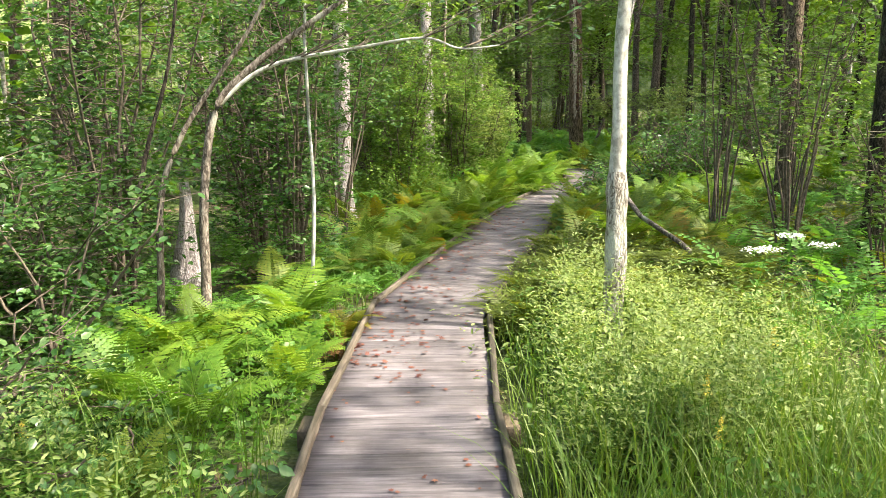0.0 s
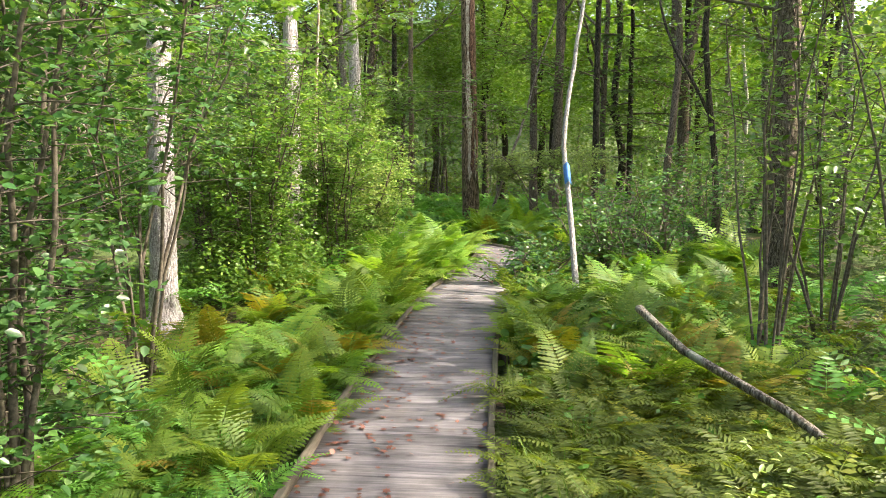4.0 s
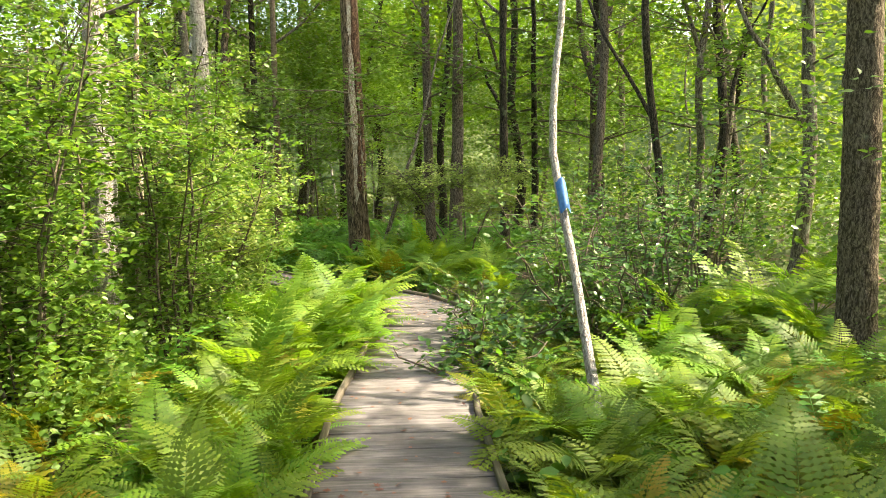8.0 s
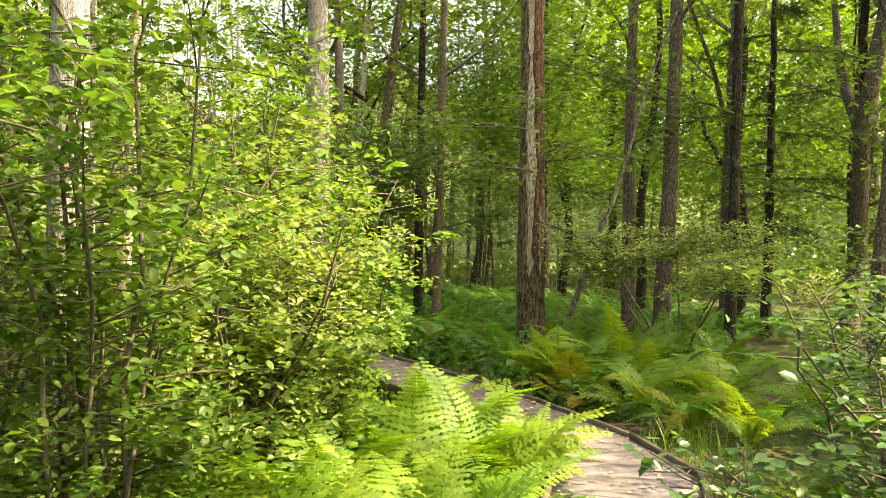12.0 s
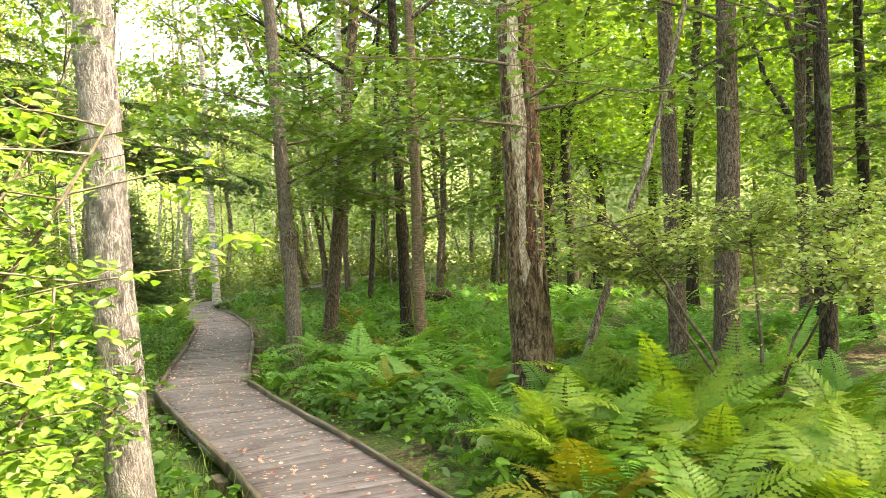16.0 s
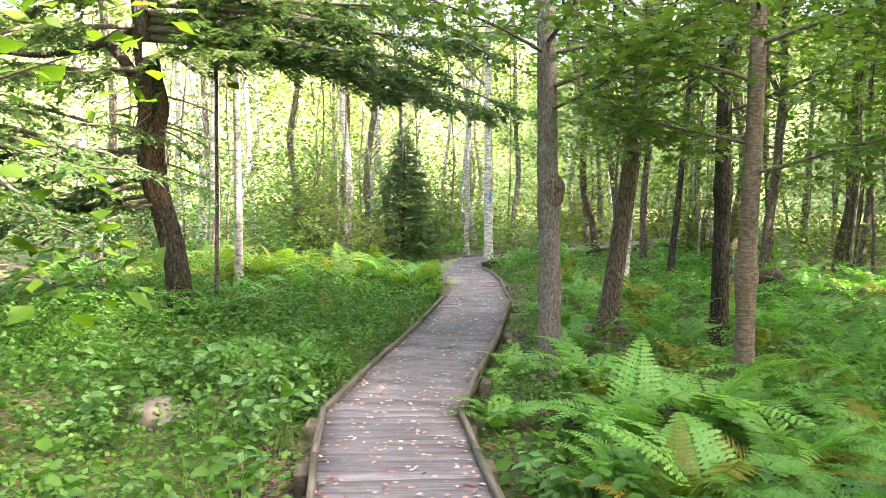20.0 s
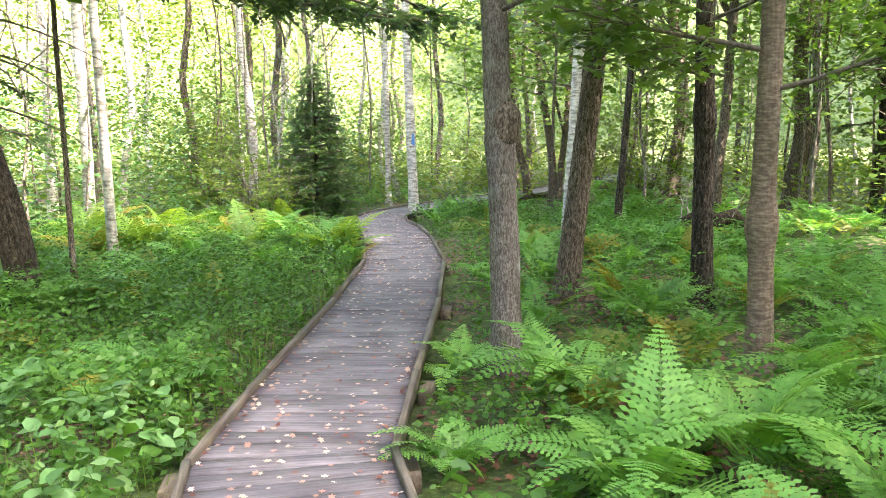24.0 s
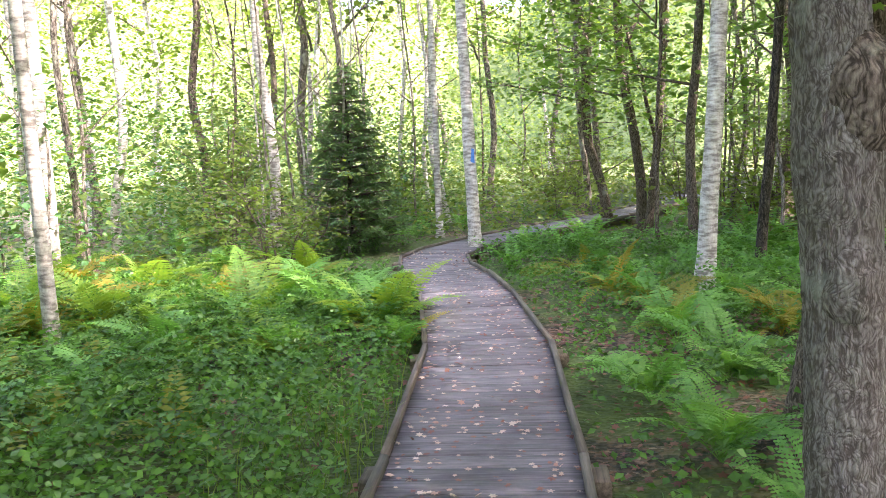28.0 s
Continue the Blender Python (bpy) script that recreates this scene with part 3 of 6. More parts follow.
def tree(x, y, dia, mat, label, lean=(0, 0), height=13.0, crown="full", boughs=(), bend=0.02, knobs=(), rough=0.03, bough_leaf=0.11, bough_mat=None, group="", base_z=None, flare=0.55, scale=1.0, relief=0.0):
    COUNT[0] += 1
    s = COUNT[0]
    g = np.random.default_rng(1000 + s)
    z0 = float(ground_z([x], [y])[0]) if base_z is None else base_z
    t = thing("tree", pose(x, y, z0), label, "tree", group)
    me, line = trunk_mesh("trunk", dia, height, mat, lean, bend, s, 16 if dia > 0.13 else 9, rough, 0.3, flare, knobs, relief, 0.12 if group else 0.0)
    part("trunk", me, t)
    turn = g.uniform(0, 360)
    if crown == "full" and y > 20 and x > -1.5:
        crown = "thin"
    pool = {"full": CROWNS, "thin": THIN_CROWNS, "high": THIN_CROWNS}.get(crown)
    if pool:
        limbs, lv = pool[s % len(pool)]
        k = height / 13.0
        top = Matrix.Translation((lean[0] * 8, lean[1] * 8, 4.0 if crown == "high" else 0)) @ pose(0, 0, 0, 0, 0, turn) @ Matrix.Diagonal((scale, scale, k, 1))
        for limb in limbs:
            part("limb", limb, t, "", top)
        part("crown", lv, t, "", top)
    if group and x > -8:
        for k in range(int(g.integers(2, 5))):
            i = int(np.argmin(np.abs(line[:, 2] - g.uniform(0.9, 4.2))))
            p = limb_points(line[i], g.uniform(0, 6.3), g.uniform(0.0, 0.6), g.uniform(0.5, 1.5), g, 6, -0.1)
            v, f = tube(p, np.linspace(0.016, 0.004, 6), 5)
            part("dead_branch", mesh("dead_branch", v, f, M_TWIG, True), t)
        if g.uniform() < 0.5:
            i = int(np.argmin(np.abs(line[:, 2] - g.uniform(1.6, 3.8))))
            p = limb_points(line[i], g.uniform(0, 6.3), g.uniform(1.0, 1.3), g.uniform(3.0, 5.0), g, 9, 0.05)
            v, f = tube(p, np.linspace(0.28 * dia, 0.1 * dia, 9), 8, 0.03, s)
            part("fork", mesh("fork", v, f, mat, True), t)
    for z, az, length, twigs in boughs:
        wood, pos = Soup(), []
        i = int(np.argmin(np.abs(line[:, 2] - z)))
        spray(wood, pos, line[i], radians(az), 0.22, length, 0.012 + 0.006 * length, g, twigs + 3, 17, 0.13, 0.02)
        limb = part("low_limb", wood.mesh("low_limb", M_TWIG, True), t)
        v, f = leaves(np.concatenate(pos), bough_leaf, *((OVATE, OVATE_F) if group else (MAPLE, MAPLE_F)), g, 0.35, 0.15)
        part("foliage", mesh("foliage", v, f, bough_mat or M_BRIGHT), limb)
    return t


BROWN = "tall forest tree with rough brown bark"
DARK = "tall forest tree with dark furrowed bark"
GREY = "slender grey-barked forest tree with patches of lichen"
# trees beside the walk
white = tree(3.21, 7.95, 0.125, M_SMOOTH, "pale smooth-barked tree with lichen and knobs low on its trunk", (0.018, 0.0), 6.5, None, [(2.9, 20, 1.2, 5), (3.7, 140, 1.3, 5), (4.4, 250, 1.3, 5), (4.9, 40, 1.4, 5), (5.4, 170, 1.2, 5), (5.9, 300, 1.2, 5)], 0.045, [(0.9, 0.14), (1.2, 0.24), (0.55, 0.12), (0.1, 0.2)], 0.06, flare=0.3)
me, line = trunk_mesh("lower_bark", 0.125, 6.5, M_SMOOTH, (0.018, 0.0), 0.045, COUNT[0], 16, 0.06, 0.3, 0.3, [(0.9, 0.14), (1.2, 0.24), (0.55, 0.12), (0.1, 0.2)])
bpy.data.meshes.remove(me)
line = np.column_stack([np.interp(np.linspace(-0.2, 1.3, 22), line[:, 2], line[:, k]) for k in range(3)])
radii = 0.066 * (1 + 0.3 * np.exp(-np.clip(line[:, 2], 0, None) / 0.16)) + 0.012 * np.exp(-((line[:, 2] - 1.2) / 0.12) ** 2) + 0.008 * np.exp(-((line[:, 2] - 0.7) / 0.2) ** 2)
radii[-3:] *= (0.97, 0.92, 0.82)
v, f = tube(line, radii, 16, 0.07, 12)
part("rough_bark", mesh("rough_bark", v, f, M_BARK_W, True), white, "rough grey-brown bark with lichen on the lower trunk")
tree(-0.62, 14.1, 0.26, M_BARK_S, "stout grey-brown tree with spreading roots among ferns", (0.012, 0.0), 13, "full", [(2.6, -70, 1.4, 6), (3.0, 40, 1.4, 6)], 0.015, [(0.0, 0.2)], 0.06, relief=0.016)
tree(-0.56, 9.1, 0.23, M_BARK_S, "short crooked lichen-covered trunk in the thicket", (0.02, 0.05), 1.15, None, [(1.0, 200, 0.5, 3)], 0.06, [(0.3, 0.3)], 0.09)
tree(0.86, 8.6, 0.034, M_SMOOTH, "thin pale sapling standing straight among ferns", (0.02, 0.01), 5.2, None, [(2.6, -20, 0.8, 5), (3.1, 120, 0.9, 5), (3.6, 220, 0.8, 5)], 0.05, (), 0.02, 0.06)
tree(6.08, 15.85, 0.31, M_BARK, "large brown tree with flaking bark rising from ferns", (0.0, 0.0), 14, "thin", [(3.4, 170, 2.2, 7), (3.9, 250, 2.4, 7)], 0.012, (), 0.05, relief=0.016)
tree(6.3, 12.4, 0.24, M_BARK_D, DARK, (0.01, 0.0), 13, "thin", [(3.2, 200, 2.0, 6)])
blazed = tree(3.57, 14.78, 0.072, M_BARK_S, "thin leaning grey tree with a blue paint blaze on its trunk", (-0.05, 0.42), 7, None, [(4.6, 60, 1.0, 4), (5.4, 200, 1.1, 4), (6.2, 320, 1.0, 4)], 0.03, [(0.5, 0.15)], 0.04)
tree(-0.03, 17.8, 0.24, M_BARK_S, "pale tree trunk above the shrubs beside a broken stub", (0.0, 0.0), 13, "full", [(3.1, -30, 2.0, 7)], 0.012, (), 0.05)
tree(-0.02 + 0.26, 17.75, 0.09, M_PEELED, "broken dead stub with orange-brown wood", (0.03, 0.0), 4.2, None, [], 0.03, (), 0.08)
scaly = tree(0.54, 21.42, 0.245, M_BARK_S, "straight tree with pale scaly flaking bark", (-0.035, 0.0), 13, "full", [], 0.012, (), 0.05)


def bark_plate(seed):
    g = np.random.default_rng(seed)
    u, w = np.meshgrid(np.linspace(-1, 1, 4), np.linspace(-1, 1, 5))
    edge = np.maximum(np.abs(u), np.abs(w))
    sx = u * 0.5 * (1 - 0.25 * np.abs(w) ** 2) + g.normal(0, 0.05, u.shape)
    sy = w * 0.5 + g.normal(0, 0.04, u.shape)
    z = np.where(edge > 0.95, -0.10, 0.045) - 0.20 * sx**2 + g.normal(0, 0.012, u.shape)
    k = np.arange(20).reshape(5, 4)
    f = np.stack([k[:-1, :-1], k[:-1, 1:], k[1:, 1:], k[1:, :-1]], -1).reshape(-1, 4)
    return mesh("bark_plate", np.stack([sx, sy, z], -1).reshape(-1, 3), f, M_BARK_S)


plates = [bark_plate(610 + k) for k in range(6)]
trunk_ob = [c for c in scaly.children if c.name.startswith("trunk")][0]
rings = np.array([q.co[:] for q in trunk_ob.data.vertices]).reshape(-1, 16, 3)
g = np.random.default_rng(620)
for k in range(290):
    z = 3.7 * (k + g.uniform()) / 290
    i = int(np.searchsorted(rings[:, :, 2].mean(1), z)) - 1
    a, b = rings[i], rings[i + 1]
    s = (z - a[0, 2]) / (b[0, 2] - a[0, 2])
    ring = a + (b - a) * s
    j = int(g.integers(16))
    p = ring[j] + (ring[(j + 1) % 16] - ring[j]) * g.uniform()
    out = Vector(p - ring.mean(0)).normalized()
    side = Vector((0, 0, 1)).cross(out).normalized()
    up = out.cross(side)
    m = Matrix((side, up, out)).transposed().to_4x4()
    m.translation = Vector(p)
    w, h = g.uniform(0.035, 0.06), g.uniform(0.06, 0.12)
    part("bark_plate", plates[k % 6], scaly, "", m @ Matrix.Rotation(g.normal(0, 0.12), 4, "Z") @ Matrix.Diagonal((w, h, g.uniform(0.16, 0.24), 1)))
tree(5.75, 26.2, 0.19, M_BARK_D, "straight slim tree with black bark", (0.0, 0.0), 13, "full", [(3.6, 200, 2.2, 6)], 0.012)
tree(4.35, 27.0, 0.23, M_BARK, BROWN, (-0.01, 0.0), 13, "full", [(4.2, 240, 2.2, 6), (3.4, 300, 1.8, 6)], 0.02)
tree(4.75, 26.5, 0.30, M_BARK, BROWN, (0.02, 0.0), 14, "full", [(4.0, 200, 2.2, 6)], 0.02)
burled = tree(-0.44, 27.48, 0.205, M_LICHEN, "grey-brown tree with a swollen dark burl on its trunk", (-0.045, 0.01), 13, "full", [(2.9, 250, 1.5, 10), (2.6, -20, 1.9, 12), (3.0, 300, 1.9, 12), (3.4, 215, 1.6, 10), (2.9, 30, 1.7, 11), (2.4, 335, 1.4, 9)], 0.012, [(1.55, 0.12), (0.8, 0.06)], 0.045, relief=0.011)
for cx, cy, cz, r, lab in [(-0.03, 0.01, 1.69, 0.105, "dark swollen burl"), (-0.035, -0.045, 1.24, 0.065, "small bark knob")]:
    g = np.random.default_rng(int(cz * 100))
    u = np.linspace(-1, 1, 9)
    v, f = tube(np.column_stack([cx + g.normal(0, 0.004, 9), cy + g.normal(0, 0.004, 9), cz + u * r * 1.7]), r * np.sqrt(np.clip(1.02 - u**2, 0.01, 1)) * (1 + 0.06 * np.sin(7 * u)), 14, 0.06, int(cz * 100))
    part("burl", mesh("burl", v, f, M_BARK if r > 0.08 else M_LICHEN, True), burled, lab)
tree(-0.56, 29.6, 0.22, M_BARK, "leaning tree with rough reddish-brown bark", (0.11, 0.01), 13, "full", [(2.1, 285, 1.3, 8), (2.8, 290, 1.9, 9), (3.1, 200, 1.6, 8), (2.5, 320, 1.5, 8), (3.4, 260, 2.0, 9)], 0.012, (), 0.05, relief=0.013)
tree(0.62, 29.85, 0.19, M_BARK_D, "dark-barked tree with mossy foot among ferns", (-0.01, 0.0), 13, "full", [(2.7, 250, 1.7, 9), (2.5, 330, 1.6, 8), (3.1, 290, 1.8, 9), (2.05, 228, 1.5, 9), (1.95, 262, 1.3, 8)], 0.013, [(1.7, 0.2)], 0.05, relief=0.012)
tree(1.16, 27.9, 0.165, M_BARK_Y, "slim brown tree with peeling banded bark and a knob", (0.0, 0.0), 12, "full", [(2.6, 230, 1.6, 9), (2.9, 330, 1.6, 8), (3.2, 270, 1.8, 9), (2.1, 190, 1.4, 8), (1.85, 340, 1.3, 8)], 0.013, [(1.0, 0.35)], 0.05, relief=0.009)
tree(-1.63, 33.9, 0.20, M_BIRCH, "pale spotted tree standing behind the ferns", (0.05, 0.0), 13, "full", [(3.6, 250, 1.8, 6)], 0.015)
tree(-1.2, 35.5, 0.13, M_BARK_D, DARK, (0.07, 0.0), 12, "thin", [(3.2, 260, 1.6, 5)], 0.02)
tree(-5.3, 36.5, 0.20, M_BIRCH, "slim white birch with a dark burl and a faded blue blaze", (-0.02, 0.0), 13, "thin", [], 0.012, [(1.75, 0.35)])
tree(-6.9, 38.6, 0.13, M_BIRCH, "slim birch with reddish bark at its foot", (0.0, 0.0), 13, "thin", [], 0.012)
tree(-8.85, 31.9, 0.19, M_BIRCH, "white birch with peeling bark", (0.01, 0.0), 13, "thin", [], 0.012)
tree(-6.3, 29.8, 0.13, M_BIRCH, "thin white birch behind the hemlock", (-0.01, 0.0), 13, "thin", [], 0.015)
tree(-5.0, 28.0, 0.06, M_BARK, "thin brown sapling beside the hemlock trunk", (0.0, 0.0), 8, None, [(3.6, 120, 1.0, 4)], 0.015)
far_slim = [(-9.6, 37.2, .2, M_BIRCH), (-8.9, 38.4, .13, M_BARK_G), (-7.9, 41.0, .15, M_BIRCH), (-8.4, 45, .18, M_BARK_G), (-5.3, 43.2, .15, M_BARK_G), (-5.6, 45.5, .17, M_BARK_G),
            (-12.2, 38.3, .2, M_BARK), (-10.8, 40.0, .22, M_BARK_G), (-13.9, 45.7, .24, M_BIRCH), (-13.0, 42.0, .2, M_BARK), (-11.2, 35.0, .16, M_BIRCH), (-10.4, 33.6, .12, M_BARK_G),
            (-12.5, 34.4, .2, M_BIRCH), (-14.5, 37.5, .2, M_BARK_G), (-9.5, 29.8, .16, M_BARK_G), (-11.5, 31.0, .17, M_BIRCH), (-8.0, 27.0, .14, M_BARK_D), (-16, 41, .17, M_BIRCH), (-16.7, 39.4, .3, M_BIRCH)]
for x, y, d, m in far_slim:
    tree(x, y, d, m, "slender pale trunk in the open birch wood" if m is M_BIRCH else "slender grey trunk in the open wood", (float(RNG.normal(0, 0.035)), 0), 13, "thin", [], 0.03, group="slim trees of the open wood")
for x, y, d, ln in [(-4.4, 41.2, .2, -.07), (-3.5, 40.2, .2, -.04), (-3.35, 40.1, .15, .09), (-2.2, 37.8, .16, .03), (-1.2, 43.0, .34, -.01), (1.5, 40.4, .34, .0), (3.0, 40.2, .26, .0), (-0.2, 42.6, .18, -.05),
                    (3.5, 35.4, .27, 0), (4.3, 40, .3, 0), (6.6, 45, .36, 0), (0.2, 37.5, .2, .02), (5.6, 33, .24, .02), (7.4, 31.3, .27, .01),
                    (8.6, 28.5, .22, 0), (3.0, 37.6, .2, 0), (10.3, 32.5, .2, 0)]:
    tree(x, y, d, M_BARK_D if x > 2 else M_BARK, DARK if x > 2 else BROWN, (ln + float(RNG.normal(0, 0.02)), 0), 13.5, "full", [(2.6 + 0.9 * q, float(RNG.uniform(160, 340)), 2.0, 7) for q in range(3)], 0.035, group="trees of the shaded wood", bough_leaf=0.12)
for x, y, d, ln in [(9.2, 24.9, .2, -.03), (9.45, 24.7, .24, .05), (9.6, 21.9, .28, .01), (7.6, 22.6, .16, .0), (8.2, 27.9, .4, 0), (7.4, 9.2, .22, .0), (9.5, 13.0, .26, .0), (8.8, 17.5, .2, .02), (11.5, 19.0, .3, 0), (12.0, 10.0, .3, 0),
                    (7.2, 4.0, .25, 0), (10.5, 4.5, .28, 0), (7.0, -2.0, .3, 0), (7.0, 24.3, .2, 0), (6.6, 29.6, .2, 0), (10.8, 27.0, .3, 0), (12.5, 24.5, .3, 0), (13, 30, .3, 0), (12.4, 36, .3, 0), (11, 41, .3, 0)]:
    kind = int(RNG.integers(3))
    tree(x, y, d * 0.9, (M_BARK, M_BARK_D, M_BARK_G)[kind], (BROWN, DARK, GREY)[kind], (ln + float(RNG.normal(0, 0.035)), 0), 17 if x < 8 else 13, "high" if x < 8 else "thin", [] if x < 8 else [(2.4 + 0.9 * q, float(RNG.uniform(120, 290)), 2.0, 7) for q in range(3)], 0.04, group="trees along the sunny side", bough_leaf=0.12)
for x, y, d, ln in [(-2.6, 16.0, .25, 0), (-2.2, 20.5, .28, 0), (-3.4, 12.0, .2, .02), (-4.8, 8.2, .25, 0), (-5.5, 14.5, .3, 0), (-4.6, 19.0, .25, 0), (-3.2, 23.8, .22, .0), (-7.2, 22.4, .25, 0), (-6.4, 4.0, .3, 0), (-7.5, 11.0, .3, 0), (-8.2, 17, .3, 0), (-3.0, -1.0, .3, 0)]:
    tree(x, y, d, M_BARK if x < -4 else M_BARK_D, BROWN if x < -4 else DARK, (ln + float(RNG.normal(0, 0.03)), 0), 13, "full", [(3.2, float(RNG.uniform(-60, 60)), 1.9, 5)], 0.035, group="trees behind the thicket")

# dead tree with split bark
dead = thing("dead_tree", pose(2.68, 24.6, float(ground_z([2.68], [24.6])[0])), "thick half-dead trunk with split bark and bare peeled wood", "tree")
me, axis = trunk_mesh("trunk", 0.33, 6.2, M_PEELED, (-0.02, 0.0), 0.01, 301, 20, 0.04, 0.75, 0.35)
part("trunk", me, dead, "bare grey peeled wood")


def bark_shell(name, a0, a1, z0, z1, out, mat, seed, label):
    """A curved slab of bark or wood round part of the dead trunk, angles in degrees."""
    g = np.random.default_rng(seed)
    n, k = 34, 18
    z = np.linspace(z0, z1, n)
    cx, cy = np.interp(z, axis[:, 2], axis[:, 0]), np.interp(z, axis[:, 2], axis[:, 1])
    r = 0.165 * (1 - 0.25 * np.clip(z / 6.2, 0, 1) ** 0.9) * (1 + 0.35 * np.exp(-np.clip(z, 0, None) / 0.16))
    lo = a0 + 8 * np.sin(z * 2.3 + seed) + 4 * np.sin(z * 7 + seed) + g.normal(0, 3, n)
    hi = a1 + 8 * np.sin(z * 1.9 + 2 * seed) + 4 * np.sin(z * 6 + seed) + g.normal(0, 3, n)
    tip = np.clip(np.minimum((z - z0) / 0.3, (z1 - z) / 0.5), 0.05, 1)
    if a1 - a0 < 180:
        c = 0.5 * (lo + hi)
        lo, hi = c + (lo - c) * tip, c + (hi - c) * tip
    u = np.linspace(0, 1, k)
    ang = np.radians(lo[:, None] + (hi - lo)[:, None] * u)
    ridge = 1 + 0.035 * np.sin(ang * 9 + np.sin(z * 3)[:, None]) + g.normal(0, 0.018, ang.shape)
    rr = r[:, None] * out * ridge
    rr[:, 0] = rr[:, -1] = r * 0.93
    v = np.stack([cx[:, None] + rr * np.cos(ang), cy[:, None] + rr * np.sin(ang), np.repeat(z[:, None], k, 1)], -1).reshape(-1, 3)
    i = np.arange(n * k).reshape(n, k)
    f = np.stack([i[:-1, :-1], i[:-1, 1:], i[1:, 1:], i[1:, :-1]], -1).reshape(-1, 4)
    part(name, mesh(name, v, f, mat, True), dead, label)


bark_shell("bark", -28, 251, -0.12, 6.15, 1.16, M_BARK_O, 3, "rough brown bark with moss")
bark_shell("bark", -125, -15, -0.14, 1.45, 1.17, M_BARK_O, 5, "rough brown bark with moss")
bark_shell("rotten_wood", -80, -20, 1.2, 6.0, 1.07, M_REDROT, 8, "cracked dark red rotten wood")
bark_shell("bark", -62, -46, 1.3, 3.2, 1.14, M_BARK_G, 9, "loose strip of grey bark")
g = np.random.default_rng(77)
for z, az, ln in [(2.55, 245, 1.7), (2.8, 285, 1.9), (2.7, 320, 1.6), (3.1, 215, 1.8), (3.3, 265, 1.6)]:
    wood, pos = Soup(), []
    spray(wood, pos, np.array([0, 0, z]), radians(az), 0.02, ln, 0.02, g, 9, 14, 0.12, -0.05)
    limb = part("low_limb", wood.mesh("low_limb", M_TWIG, True), dead)
    v, f = leaves(np.concatenate(pos), 0.085, MAPLE, MAPLE_F, g, 0.3, 0.15)
    part("foliage", mesh("foliage", v, f, M_BRIGHT), limb, "bright yellow-green maple leaves")
lean_trunk = thing("leaning_tree", pose(2.95, 25.0, float(ground_z([2.95], [25.0])[0])), "slanting mossy trunk that leans away from the dead tree", "tree")
me, _ = trunk_mesh("trunk", 0.09, 5.0, M_BARK_G, (0.34, 0.1), 0.07, 305, 12, 0.05, 0.4, 0.3)
part("trunk", me, lean_trunk)

# the blazed tree grows straighter above its paint mark
for ob in blazed.children_recursive:
    me = ob.data
    co = np.empty(len(me.vertices) * 3, np.float32)
    me.vertices.foreach_get("co", co)
    co = co.reshape(-1, 3)
    rise = np.clip(co[:, 2] - 1.75, 0, None)
    co[:, 0] += 0.25 * rise**2 / (rise + 0.25)
    co[:, 1] -= 0.2 * rise**2 / (rise + 0.25)
    me.vertices.foreach_set("co", co.ravel())

# blue blazes
for x, y, z, r, ln in [(3.57 - 0.05 * 1.42, 14.78 + 0.42 * 1.42, 1.26, 0.037, (-0.05, 0.42)), (-5.33, 36.5, 1.28, 0.088, (-0.02, 0))]:
    ang = np.linspace(-2.7, -0.45, 7)
    zz = np.linspace(0, 0.21, 5)
    v = [(x + ln[0] * h + (r + 0.004) * math.cos(a), y + ln[1] * h + (r + 0.004) * math.sin(a), z + h + 0.02 * math.sin(a * 3)) for h in zz for a in ang]
    i = np.arange(35).reshape(5, 7)
    f = np.stack([i[:-1, :-1], i[:-1, 1:], i[1:, 1:], i[1:, :-1]], -1).reshape(-1, 4)
    tagged(new("trail_blaze", mesh("trail_blaze", v, f, M_BLUE, True)), "rectangle of blue trail paint on a trunk", "trail mark")


# ------------------------------------------------------------------ conifers
def needle_bough(wood, tri_v, start, az, elev, length, g, width=0.5, dense=13):
    p = limb_points(start, az, elev, length, g, 8, -0.10)
    wood.add(*tube(p, np.linspace(0.02 + 0.006 * length, 0.006, 8), 5))
    for k in range(int(length * dense)):
        t = 0.12 + 0.88 * g.uniform()
        i = min(int(t * 7), 6)
        s = p[i] + (p[i + 1] - p[i]) * (t * 7 - i)
        a = az + (1 if k % 2 else -1) * g.uniform(0.5, 1.1)
        ln = width * g.uniform(0.5, 1.1) * (1.15 - 0.7 * t)
        q = limb_points(s, a, g.normal(-0.25, 0.22), ln, g, 4, -0.22)
        wood.add(*tube(q, np.linspace(0.005, 0.002, 4), 3))
        n = int(ln * 60) + 3
        u = np.sort(g.uniform(0.05, 1, n))
        j = np.clip((u * 3).astype(int), 0, 2)
        c = q[j] + (q[j + 1] - q[j]) * (u * 3 - j)[:, None]
        w = a + np.where(np.arange(n) % 2, 0.8, -0.8) + g.normal(0, 0.2, n)
        tri_v.append((c, w))


NEEDLES = np.array([[0, 0, 0], [-0.2, 0.4, 0.02], [0, 1, -0.05], [0.2, 0.4, 0.02]])


